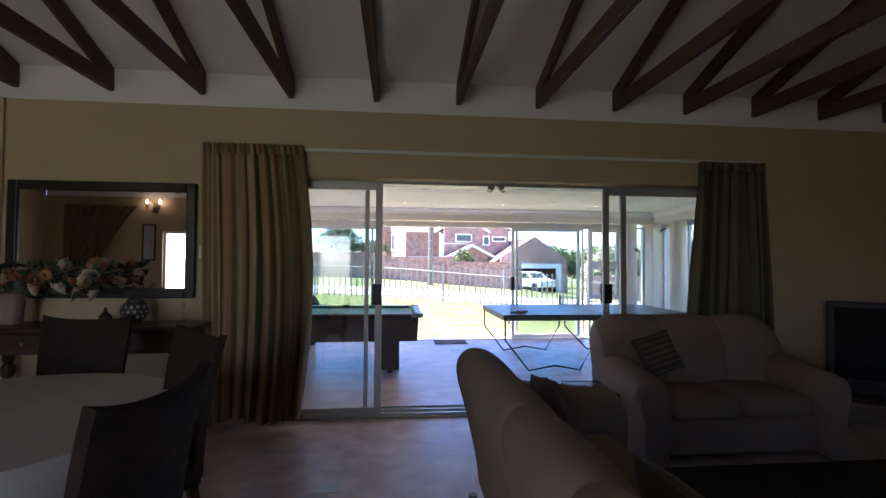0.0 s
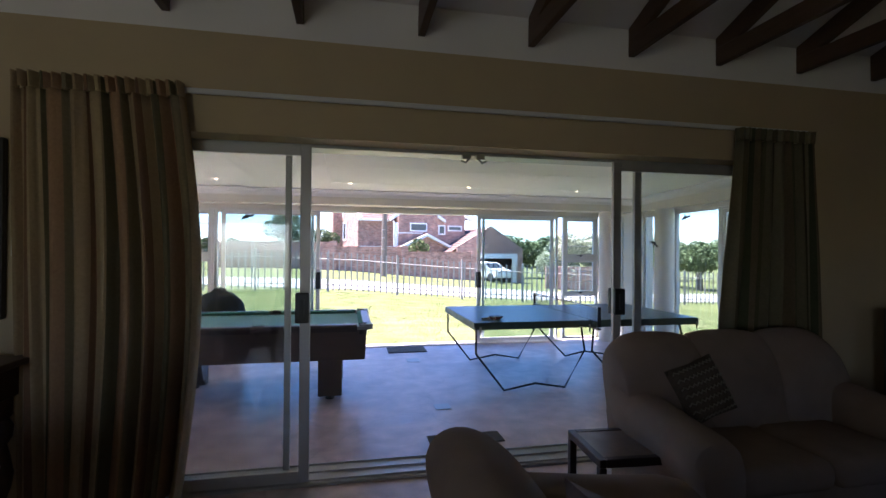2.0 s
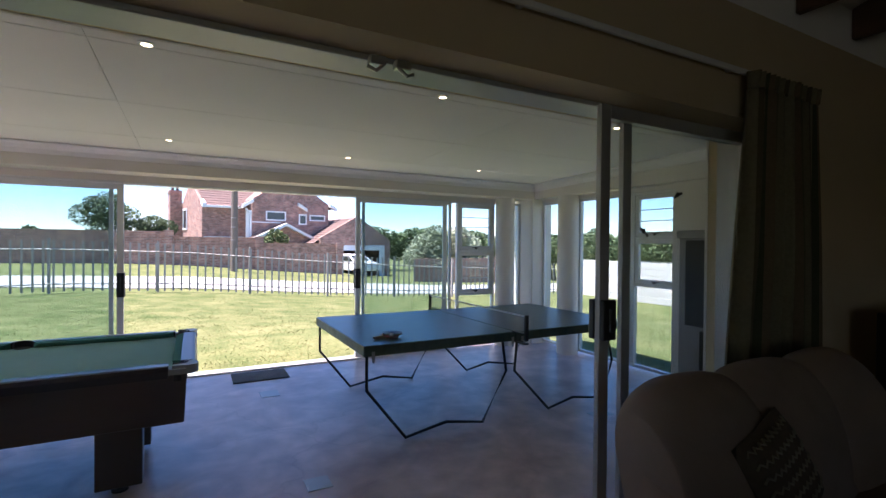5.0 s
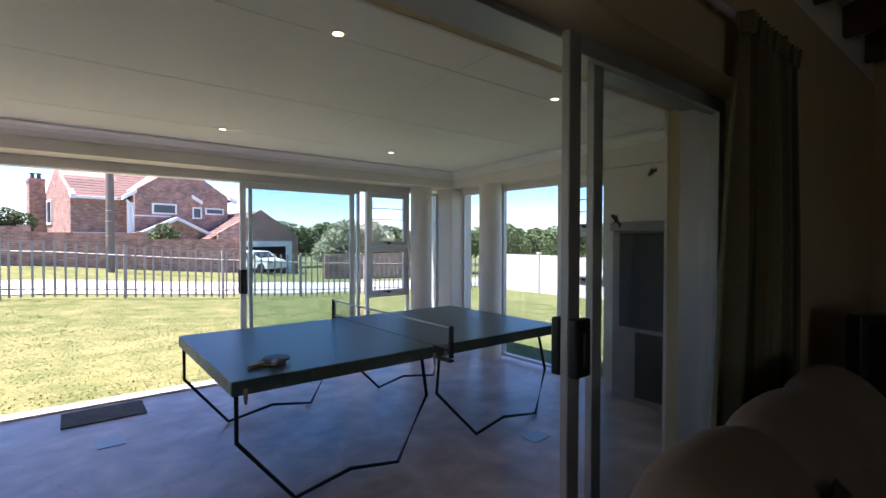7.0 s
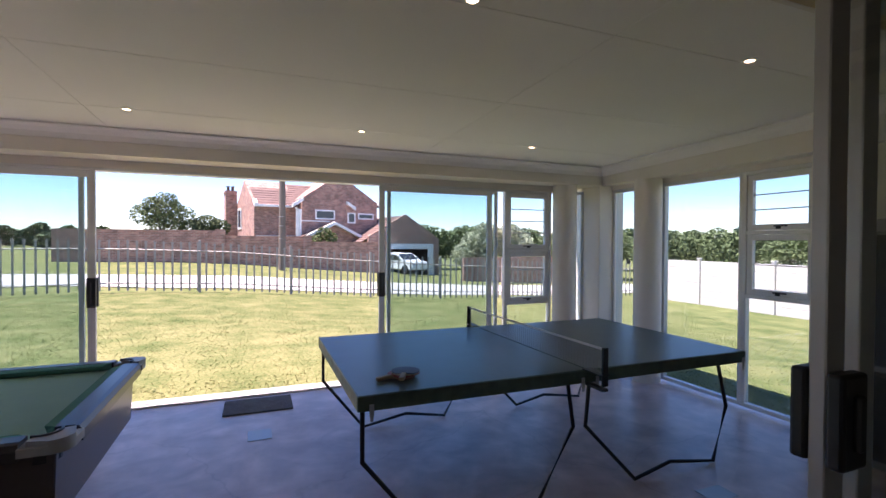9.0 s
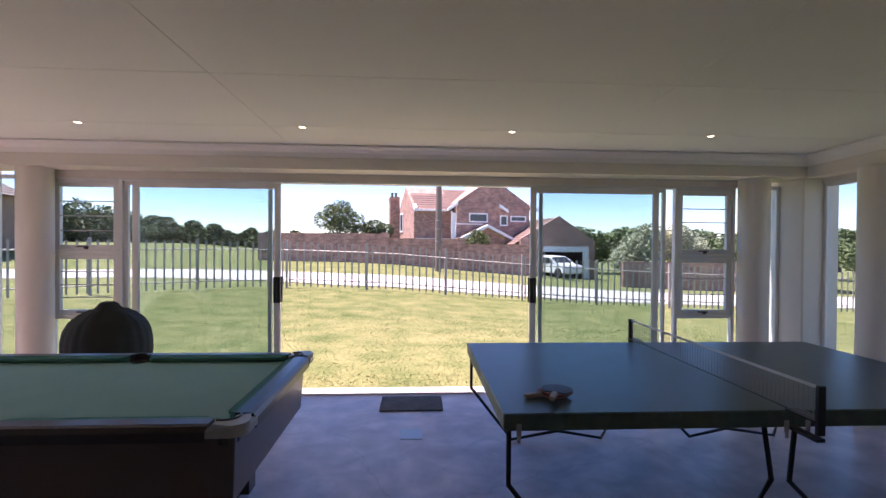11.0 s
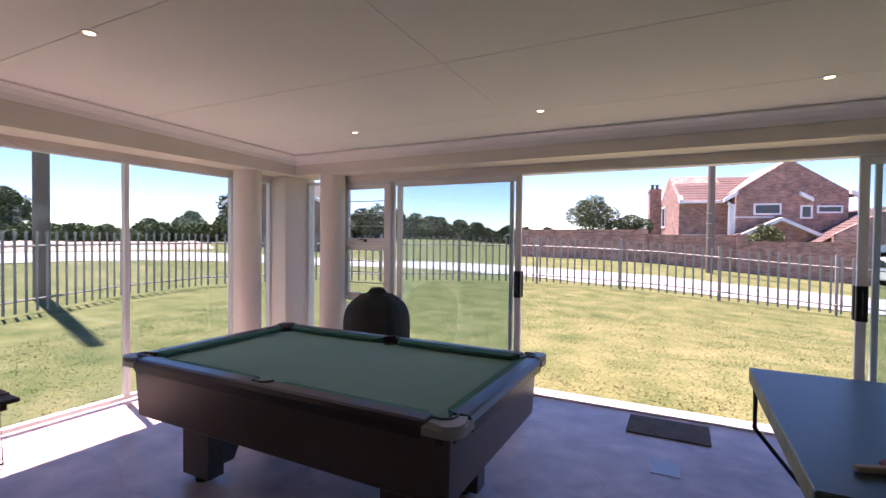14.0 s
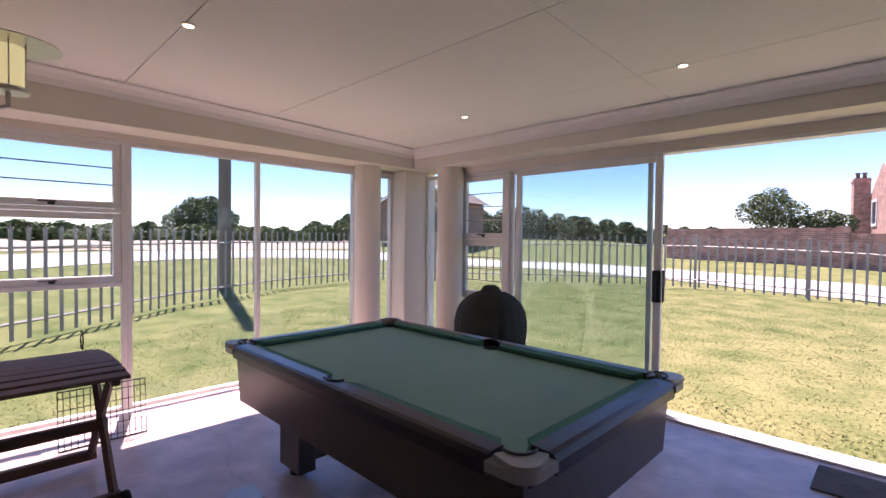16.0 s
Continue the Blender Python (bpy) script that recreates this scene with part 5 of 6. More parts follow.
def sofa(at, yaw, width, seats, label, lobes, tall, reach=1.0, rise=1.0):
    """An upholstered sofa with a channelled back and rolled arms; it faces its own -y, its back at y = 0."""
    ob = thing("sofa", label, "sofa", at, yaw, "taupe sofas")
    w = width / 2
    bm = bmesh.new()
    pad(bm, -w + 0.06, w - 0.06, -0.86, -0.19, 0.05, 0.33, 0.03)
    part("base", bm, SUEDE, ob, smooth=True)
    inner = width - 0.5
    for k in range(seats):
        bm = bmesh.new()
        a = -inner / 2 + inner * k / seats
        pad(bm, a + 0.004, a + inner / seats - 0.004, -0.90, -0.24, 0.31, 0.47, 0.06)
        part("seat_cushion", bm, SUEDE, ob, smooth=True)
    bw = width + 0.0
    for k in range(lobes):
        a = -bw / 2 + bw * k / lobes
        b = a + bw / lobes
        bm = bmesh.new()
        n = 20
        outline = [(-0.38, 0.40), (-0.385, 0.55), (-0.35, 0.70), (-0.285, 0.82), (-0.20, 0.90), (-0.11, 0.935), (-0.035, 0.92), (0.01, 0.86), (0.01, 0.77), (-0.03, 0.62), (-0.08, 0.45), (-0.13, 0.25), (-0.17, 0.06), (-0.30, 0.06), (-0.35, 0.2)]
        outline = rounded(outline)
        cols = []
        for i in range(n + 1):
            u = 0.5 - 0.5 * math.cos(math.pi * i / n)
            s = (1 - abs(2 * u - 1) ** 2.6) ** 0.6
            cy, cz = -0.18, 0.45
            col = []
            for y, z in outline:
                grow = (0.78 + 0.22 * s) if z > 0.5 else 0.9 + 0.1 * s
                zz = cz + (z - cz) * tall * ((0.93 + 0.07 * s) if z > 0.5 else 1.0)
                end = 1.0
                if (k == 0 and u < 0.5) or (k == lobes - 1 and u > 0.5):
                    e = (1 - 2 * u) if k == 0 else (2 * u - 1)
                    zz -= 0.07 * max(0, z - 0.5) / 0.42 * e ** 3
                col.append(bm.verts.new((a + (b - a) * u, cy + (y - cy) * grow, zz)))
            cols.append(col)
        q = len(outline)
        for c, d in zip(cols, cols[1:]):
            for i in range(q):
                bm.faces.new((c[i], c[(i + 1) % q], d[(i + 1) % q], d[i]))
        bm.faces.new(cols[0]), bm.faces.new(cols[-1][::-1])
        part("back_channel", bm, SUEDE, ob, smooth=True)
    for s in (-1, 1):
        bm = bmesh.new()
        prof = [(0.13, 0.05), (0.14, 0.35), (0.165, 0.46), (0.18, 0.54), (0.16, 0.61), (0.10, 0.65), (0.02, 0.655), (-0.06, 0.63), (-0.10, 0.56), (-0.10, 0.45), (-0.08, 0.35), (-0.08, 0.05)]
        prof = rounded(prof, 3)
        cols = []
        for y, sc, dz in ((-0.16, 0.95, 0.08), (-0.3, 1.0, 0.04), (-0.6, 1.0, 0.0), (-0.82, 1.0, -0.02), (-0.90, 0.96, -0.04), (-0.93, 0.80, -0.07)):
            cols.append([bm.verts.new((s * (w - 0.14 + px * sc), y * reach, 0.05 + (pz - 0.05) * rise * (sc * 0.15 + 0.85) + dz * (1 if pz > 0.4 else 0))) for px, pz in prof])
        for c, d in zip(cols, cols[1:]):
            for i in range(len(prof)):
                bm.faces.new((c[i], c[(i + 1) % len(prof)], d[(i + 1) % len(prof)], d[i]))
        bm.faces.new(cols[0]), bm.faces.new(cols[-1][::-1])
        part("arm", bm, SUEDE, ob, smooth=True)
    for fx in (-w + 0.1, w - 0.1):
        for fy in (-0.78, -0.1):
            bm = bmesh.new()
            lathe(bm, [(0.022, 0), (0.028, 0.055)], 10, (fx, fy, 0))
            part("foot", bm, WOOD_DARK, ob)
    return ob


def cushion(name, label, m, w, h, mat, stripes=0):
    ob = thing(name, label, "cushion")
    ob.matrix_world = m
    bm = bmesh.new()
    n = 10
    sheets = []
    for s in (-1, 1):
        g = []
        for j in range(n + 1):
            row = []
            for i in range(n + 1):
                u, v = i / n * 2 - 1, j / n * 2 - 1
                bulge = max(0, (1 - u ** 4) * (1 - v ** 4)) ** 0.6
                pin = 1 - 0.06 * (1 - abs(u * v))
                row.append(bm.verts.new((u * w / 2 * pin, s * 0.07 * bulge, v * h / 2 * pin)))
            g.append(row)
        for j in range(n):
            for i in range(n):
                bm.faces.new((g[j][i], g[j][i + 1], g[j + 1][i + 1], g[j + 1][i]))
        sheets.append(g)
    bmesh.ops.remove_doubles(bm, verts=bm.verts, dist=0.002)
    part("cover", bm, mat, ob, smooth=True)
    for k in range(stripes):
        v = (k + 0.5) / stripes * 2 - 1
        bm = bmesh.new()
        pts = []
        for i in range(21):
            u = i / 20 * 1.8 - 0.9
            vv = v + 0.045 * (1 if i % 2 else -1)
            pts.append((u * w / 2 * 0.95, -0.07 * max(0, (1 - u ** 4) * (1 - vv ** 4)) ** 0.6 - 0.001, vv * h / 2 * 0.95))
        tube(bm, pts, 0.005, 4)
        part("zigzag_stripe", bm, CREAM_CLOTH, ob, "cream zigzag stripe")


sofa((0.51, 1.93, 0), 90, 2.44, 3, "long taupe suede sofa with a channelled back", 4, 1.05, 1.1, 1.07)
sofa((2.70, 4.33, 0), 0, 1.64, 2, "two-seat taupe suede sofa with rolled arms", 3, 1.15)
cushion("cushion", "brown woven cushion with cream zigzag bands", pose(2.33, 3.96, 0.70, -22, 0, 0) @ pose(0, 0, 0, 0, -16, 0), 0.36, 0.34, ZIGZAG, 7)
cushion("cushion", "plain mauve cushion leaning in the sofa", pose(0.98, 2.62, 0.67, 0, 0, 90) @ pose(0, 0, 0, -24, 0, 0) @ pose(0, 0, 0, 0, 12, 0), 0.42, 0.42, MAUVE)
cushion("cushion", "brown woven cushion with cream zigzag bands", pose(0.98, 1.45, 0.66, 0, 0, 90) @ pose(0, 0, 0, -24, 0, 0), 0.42, 0.42, ZIGZAG, 7)

st = thing("side_table", "small dark side table with a printed top", "side table", (1.74, 3.91, 0), -4)
for q in ((-0.2, -0.16, -0.21, 0.21), (0.16, 0.2, -0.21, 0.21), (-0.16, 0.16, -0.21, -0.17), (-0.16, 0.16, 0.17, 0.21)):
    box_part("top_rail", (*q, 0.405, 0.45), WOOD_DARK, st, "", 0.004)
box_part("top_panel", (-0.16, 0.16, -0.17, 0.17, 0.425, 0.446), PRINT, st, "reddish printed panel")
for x in (-0.18, 0.18):
    for y in (-0.19, 0.19):
        box_part("leg", (x - 0.02, x + 0.02, y - 0.02, y + 0.02, 0, 0.405), WOOD_DARK, st, "", 0.003)

tv = thing("television", "dark flat television on a slim stand", "television", (4.74, 3.97, 0.26), -35)
box_part("casing", (-0.6, 0.6, -0.03, 0.06, 0.0, 0.85), BLACK, tv, "", 0.012, 2)
box_part("screen", (-0.55, 0.55, -0.034, -0.029, 0.14, 0.80), SCREEN, tv, "dark glossy screen")
box_part("speaker_bar", (-0.55, 0.55, -0.036, -0.0305, 0.03, 0.11), EBONY, tv, "dark speaker strip", 0.002)
ts = thing("tv_stand", "low dark television stand with metal legs", "tv stand", (4.74, 3.97, 0), -35)
box_part("shelf", (-0.6, 0.6, -0.24, 0.22, 0.222, 0.258), WOOD_DARK, ts, "", 0.006)
for x in (-0.5, 0.5):
    for y in (-0.2, 0.17):
        bm = bmesh.new()
        tube(bm, [(x, y, 0), (x, y, 0.223)], 0.02, 10)
        part("leg", bm, BLACK, ts, smooth=True)
bm = bmesh.new()
pad(bm, 1.65, 4.1, 1.0, 3.38, 0.002, 0.022, 0.008, 2)
tagged(part("rug", bm, RUG), "dark brown shaggy rug between the sofas", "rug")
bm = bmesh.new()
box(bm, -0.39, -0.21, 3.25, 3.38, 0.001, 0.006, 0.002)
fp = tagged(part("floor_plate", bm, ALU_GREY), "square metal floor socket plate", "floor plate", "floor plates")
# south wall: curtain, picture and wall light that the mirror shows
# only the first shows in the mirror; the rest are added openings for light
for a, b in SW:
    w = thing("window_south", "white framed garden window", "window", kind="structure")
    pl = Plane("x", RY0 - 0.12)
    pl.border("window_frame", w, a, b, 0.7, 2.1, 0.05)
    pl.pane(w, a + 0.05, b - 0.05, 0.75, 2.05)
    pl.bar("mullion", w, (a + b) / 2 - 0.02, (a + b) / 2 + 0.02, 0.75, 2.05)
bm = bmesh.new()
n, rows = 60, 14
grid = []
for r in range(rows + 1):
    f = r / rows
    grid.append([bm.verts.new((-6.95 + (0.35 + 1.15 * f ** 1.6) * i / n, RY0 + 0.1 + 0.045 * math.sin(i * 0.95 + f), 0.3 + 2.35 * f)) for i in range(n + 1)])
for a, b in zip(grid, grid[1:]):
    for i in range(n):
        bm.faces.new((a[i], a[i + 1], b[i + 1], b[i]))
tied = thing("tied_curtain", "red-brown curtain tied back beside a doorway", "curtain")
o = part("drape", bm, CURTAIN, tied, smooth=True)
o.modifiers.new("thickness", "SOLIDIFY").thickness = 0.006
pic = thing("picture_frame", "narrow picture in a dark frame", "picture", (-5.28, RY0, 1.85))
for q in ((-0.14, -0.11, -0.4, 0.4), (0.11, 0.14, -0.4, 0.4), (-0.11, 0.11, -0.4, -0.37), (-0.11, 0.11, 0.37, 0.4)):
    box_part("frame_rail", (q[0], q[1], 0.001, 0.03, q[2], q[3]), WOOD_DARK, pic, "", 0.004)
box_part("print", (-0.11, 0.11, 0.004, 0.012, -0.37, 0.37), PAPER, pic, "pale print")
# the wall light is off; this emission stands in for glints on its glass
BULB_GLINT = glow("bulb_glint", (1.0, 0.82, 0.55), 2.5)
BRASS = material("dark_brass", (0.12, 0.09, 0.06), 0.4, 0.8, vary=0.2)
sc = thing("wall_sconce", "dark brass two-candle wall light, unlit, with glow added to its bulbs", "wall light", (-5.15, RY0, 2.6))
bm = bmesh.new()
box(bm, -0.06, 0.06, 0.0, 0.02, -0.1, 0.1, 0.006, 2)
for s in (-1, 1):
    tube(bm, [(0, 0.02, 0), (s * 0.05, 0.08, -0.08), (s * 0.11, 0.12, -0.06), (s * 0.13, 0.12, 0.02)], 0.009, 6)
    lathe(bm, [(0.03, 0.02), (0.012, 0.03), (0.012, 0.09)], 10, (s * 0.13, 0.12, 0))
part("bracket", bm, BRASS, sc, smooth=True)
for s in (-1, 1):
    bm = bmesh.new()
    lathe(bm, [(0.008, 0.09), (0.022, 0.12), (0.018, 0.15), (0.003, 0.19)], 10, (s * 0.13, 0.12, 0))
    part("bulb", bm, BULB_GLINT, sc, "candle bulb with a painted-in glint", smooth=True)
# ---- patio things ----
BAIZE = material("green_pool_baize", (0.25, 0.43, 0.37), 0.95, vary=0.08, scale=5, bump=0.1, bump_scale=300, spec=0.1)
# same baize as the bed, with the cushion faces' shade put into the colour
BAIZE_SHADED = material("shaded_green_cushion_cloth", (0.075, 0.215, 0.16), 0.9, vary=0.1, scale=8, spec=0.15)
LAMINATE = material("dark_brown_laminate", (0.085, 0.064, 0.057), 0.3, vary=0.2, scale=12, stretch=(0.2, 1, 1))
RAIL_WOOD = material("glossy_dark_rail", (0.045, 0.036, 0.042), 0.3, spec=0.35, vary=0.2, scale=14, stretch=(0.2, 1, 1))
CASTING = material("worn_silver_casting", (0.34, 0.33, 0.315), 0.45, 0.3, vary=0.15, scale=14, bump=0.05)
TABLE_GREEN = material("dark_green_table_paint", (0.045, 0.08, 0.072), 0.34, vary=0.25, scale=5, bump=0.03, coarse=0.9)
TABLE_EDGE = material("worn_green_edge", (0.05, 0.10, 0.08), 0.5, vary=0.4, scale=18, tint=(0.11, 0.15, 0.12))
WORN_EDGE = material("chipped_pale_edge", (0.33, 0.33, 0.22), 0.7, vary=0.35, scale=22)
BLACK_STEEL = material("black_painted_tube", (0.018, 0.018, 0.02), 0.35, 0.3, vary=0.2)
NET = material("grey_net_mesh", (0.25, 0.25, 0.27), 0.9, vary=0.1)
TAPE = material("white_net_tape", (0.62, 0.62, 0.62), 0.8, vary=0.05)
MATTING = material("grey_brown_doormat", (0.15, 0.13, 0.11), 1.0, vary=0.35, scale=40, bump=0.8, bump_scale=200, spec=0.1)
COVER = material("dark_grey_vinyl_cover", (0.028, 0.03, 0.024), 0.75, vary=0.4, scale=9, bump=0.35, bump_scale=14, spec=0.25)
TEAK = material("brown_slatted_wood", (0.15, 0.08, 0.055), 0.65, vary=0.35, scale=16, tint=(0.17, 0.09, 0.06), stretch=(1, 0.15, 1))
WIRE = material("black_wire", (0.02, 0.02, 0.02), 0.5, 0.4)
BRAAI_STEEL = material("black_oven_steel", (0.03, 0.03, 0.033), 0.5, 0.2, vary=0.25, scale=5)
GREY_STONE = material("grey_cement_surround", (0.30, 0.285, 0.27), 0.7, vary=0.2, scale=6, bump=0.1)
FROST = glow("lit_frosted_glass", (0.85, 0.85, 0.38), 0.14)
FROST.node_tree.nodes["Principled BSDF"].inputs["Base Color"].default_value = (0.38, 0.38, 0.22, 1)
LED = glow("warm_downlight", (1.0, 0.74, 0.42), 2.2)

# pool table
pt = thing("pool_table", "dark brown pool table with green baize", "pool table", (0, 0, 0))
X0, X1, Y0, Y1, ZT = -1.68, 0.485, 6.14, 7.43, 0.80
bm = bmesh.new()
lo, hi = 0.07, 0.055
c0 = [bm.verts.new(p) for p in ((X0 + lo, Y0 + lo, 0.445), (X1 - lo, Y0 + lo, 0.445), (X1 - lo, Y1 - lo, 0.445), (X0 + lo, Y1 - lo, 0.445))]
c1 = [bm.verts.new(p) for p in ((X0 + hi, Y0 + hi, 0.745), (X1 - hi, Y0 + hi, 0.745), (X1 - hi, Y1 - hi, 0.745), (X0 + hi, Y1 - hi, 0.745))]
bm.faces.new(c0[::-1]), bm.faces.new(c1)
for i in range(4):
    bm.faces.new((c0[i], c0[(i + 1) % 4], c1[(i + 1) % 4], c1[i]))
bmesh.ops.bevel(bm, geom=list(bm.edges), offset=0.006, segments=1, affect="EDGES")
part("cabinet", bm, LAMINATE, pt, "dark laminate cabinet")
RW, CS = 0.125, 0.15
box_part("slate_bed", (X0 + RW - 0.03, X1 - RW + 0.03, Y0 + RW - 0.03, Y1 - RW + 0.03, 0.72, 0.760), BAIZE, pt, "green baize bed")
mid = (X0 + X1) / 2
PR = 0.055
for s, y in ((0, Y0), (1, Y1)):
    for a, b in ((X0 + CS, mid - PR), (mid + PR, X1 - CS)):
        bm = bmesh.new()
        pr = [(0.0, 0.735), (0.0, 0.775), (0.012, 0.795), (0.03, ZT), (RW - 0.035, ZT), (RW - 0.035, 0.735)]
        prism(bm, [((y + u) if s == 0 else (y - u), z) for u, z in pr], "x", a, b)
        part("rail", bm, RAIL_WOOD, pt)
        bm = bmesh.new()
        cu = [(RW - 0.034, 0.762), (RW - 0.034, ZT - 0.002), (RW + 0.012, ZT - 0.008), (RW + 0.006, 0.775), (RW - 0.01, 0.762)]
        prism(bm, [((y + u) if s == 0 else (y - u), z) for u, z in cu], "x", a + 0.01, b - 0.01)
        for v in bm.verts:
            in_y = abs(v.co.y - y)
            if in_y > RW - 0.005:
                v.co.x += 0.035 if v.co.x < (a + b) / 2 else -0.035
        part("cushion_rubber", bm, BAIZE_SHADED, pt, "green cushion with shade in its colour")
    bm = bmesh.new()
    pr = [(0.0, 0.735), (0.0, 0.775), (0.012, 0.795), (0.03, ZT), (0.05, ZT), (0.05, 0.735)]
    prism(bm, [((y + u) if s == 0 else (y - u), z) for u, z in pr], "x", mid - PR, mid + PR)
    part("pocket_rail", bm, RAIL_WOOD, pt)
for s, x in ((0, X0), (1, X1)):
    bm = bmesh.new()
    pr = [(0.0, 0.735), (0.0, 0.775), (0.012, 0.795), (0.03, ZT), (RW - 0.035, ZT), (RW - 0.035, 0.735)]
    prism(bm, [((x + u) if s == 0 else (x - u), z) for u, z in pr], "y", Y0 + CS, Y1 - CS)
    part("rail", bm, RAIL_WOOD, pt)
    bm = bmesh.new()
    cu = [(RW - 0.034, 0.762), (RW - 0.034, ZT - 0.002), (RW + 0.012, ZT - 0.008), (RW + 0.006, 0.775), (RW - 0.01, 0.762)]
    prism(bm, [((x + u) if s == 0 else (x - u), z) for u, z in cu], "y", Y0 + CS + 0.01, Y1 - CS - 0.01)
    for v in bm.verts:
        if abs(v.co.x - x) > RW - 0.005:
            v.co.y += 0.035 if v.co.y < (Y0 + Y1) / 2 else -0.035
    part("cushion_rubber", bm, BAIZE_SHADED, pt, "green cushion with shade in its colour")


def arc(cx, cy, r, a0, a1, n=10):
    return [(cx + r * math.cos(a0 + (a1 - a0) * i / n), cy + r * math.sin(a0 + (a1 - a0) * i / n)) for i in range(n + 1)]


for cx, cy, q in ((X0, Y0, 0), (X1, Y0, 1), (X1, Y1, 2), (X0, Y1, 3)):
    bm = bmesh.new()
    outer_edge = arc(0.06, 0.06, 0.065, -math.pi / 2, -math.pi, 10)
    inner_edge = arc(0.105, 0.105, 0.056, math.radians(160), math.radians(290), 9)
    loop = [(CS, -0.005), *outer_edge, (-0.005, CS), (RW - 0.035, CS), *inner_edge, (CS, RW - 0.035)]
    prism(bm, loop, "z", 0.752, ZT + 0.003)
    bmesh.ops.bevel(bm, geom=[e for e in bm.edges if all(v.co.z > 0.8 for v in e.verts)], offset=0.02, segments=4, affect="EDGES")
    o = part("corner_casting", bm, CASTING, pt, "worn silver corner casting", smooth=True)
    o.matrix_basis = pose(cx, cy, 0, 0, 0, 90 * q)
    bm = bmesh.new()
    lathe(bm, [(0.053, 0.70), (0.053, 0.764)], 18, (0.105, 0.105, 0))
    tube(bm, [(x, y, ZT + 0.004) for x, y in arc(0.105, 0.105, 0.054, math.radians(155), math.radians(295), 12)], 0.006, 6)
    o2 = part("pocket", bm, BLACK, pt, "black pocket")
    o2.matrix_basis = pose(cx, cy, 0, 0, 0, 90 * q)
for y, s in ((Y0, 1), (Y1, -1)):
    bm = bmesh.new()
    lathe(bm, [(0.045, 0.70), (0.045, 0.765)], 16, (mid, y + s * 0.10, 0))
    tube(bm, [(px, y + s * 0.10 - s * (py), ZT + 0.002) for px, py in arc(mid, 0, 0.05, 0.05, math.pi - 0.05, 10)], 0.006, 6)
    part("pocket", bm, BLACK, pt, "black pocket")
for x0, x1, s in ((-1.52, -1.28, 1), (-0.05, 0.19, -1)):
    for y0, y1 in ((6.42, 6.53), (7.05, 7.16)):
        lg = box_part("leg", (x0, x1, y0, y1, 0.035, 0.446), LAMINATE, pt, "", 0.004)
        bm = bmesh.new()
        lathe(bm, [(0.045, 0), (0.045, 0.012), (0.02, 0.015), (0.02, 0.036)], 14, ((x0 + x1) / 2, (y0 + y1) / 2, 0))
        part("levelling_foot", bm, BLACK, lg)
    bm = bmesh.new()
    a, b = (x1 - 0.03, x1) if s > 0 else (x0, x0 + 0.03)
    prism(bm, [(6.53, 0.445), (7.05, 0.445), (7.05, 0.10), (6.98, 0.10), (6.88, 0.30), (6.70, 0.30), (6.60, 0.10), (6.53, 0.10)], "x", a, b)
    part("leg_brace", bm, LAMINATE, pt)

# table tennis table: two halves, each with bent tube legs
def table_half(x0, x1, front, name):
    ob = thing("table_tennis_half", "half of a green table tennis table on bent black tube legs", "table tennis table", (0, 0, 0), group="table tennis table halves")
    y0, y1 = 6.34, 7.865
    bm = bmesh.new()
    box(bm, x0 + 0.003, x1 - 0.003, y0 + 0.003, y1 - 0.003, 0.735, 0.76, 0.003)
    part("top", bm, TABLE_GREEN, ob)
    for nm, d, mt in (("front_apron", (x0, x1, y0, y0 + 0.02, 0.68, 0.757), TABLE_EDGE), ("back_apron", (x0, x1, y1 - 0.02, y1, 0.68, 0.757), TABLE_EDGE), ("end_apron", (x0, x0 + 0.02, y0 + 0.021, y1 - 0.021, 0.68, 0.757), WORN_EDGE if x0 < 2 else TABLE_EDGE), ("end_apron", (x1 - 0.02, x1, y0 + 0.021, y1 - 0.021, 0.68, 0.757), TABLE_EDGE)):
        box_part(nm, d, mt, ob, "chipped painted edge", 0.003)
    for y in (y0 + 0.03, y1 - 0.04):
        bm = bmesh.new()
        tube(bm, [(x, y, z) for x, z in front], 0.0125, 10)
        part("tube_leg", bm, BLACK_STEEL, ob, "bent black steel tube leg", smooth=True)
    for x in (x0 + 0.07, x1 - 0.03):
        bm = bmesh.new()
        box(bm, x - 0.012, x + 0.012, y0 - 0.006, y0 - 0.001, 0.655, 0.715, 0.001), box(bm, x - 0.008, x + 0.008, y0 - 0.006, y0 - 0.001, 0.63, 0.655)
        part("clamp", bm, CHROME, ob, "small steel hook")
    return ob


table_half(1.57, 2.945, [(1.60, 0.735), (1.60, 0.42), (1.92, 0.0135), (2.28, 0.075), (2.63, 0.0135), (2.87, 0.42), (2.82, 0.735)], "a")
table_half(2.95, 4.325, [(2.90 + 0.09, 0.735), (2.96, 0.41), (3.35, 0.0135), (3.65, 0.075), (4.05, 0.0135), (4.17, 0.38), (4.07, 0.735)], "b")
net = thing("table_net", "grey table tennis net with white tape", "net", (2.947, 0, 0.762))
bm = bmesh.new()
for k in range(66):
    y = 6.2 + k * 1.8 / 65
    box(bm, -0.0008, 0.0008, y - 0.0011, y + 0.0011, 0.004, 0.145)
for k in range(10):
    z = 0.008 + k * 0.0145
    box(bm, -0.0008, 0.0008, 6.2, 8.0, z - 0.0008, z + 0.0008)
part("mesh", bm, NET, net)
box_part("tape", (-0.003, 0.003, 6.2, 8.0, 0.142, 0.155), TAPE, net, "white tape")
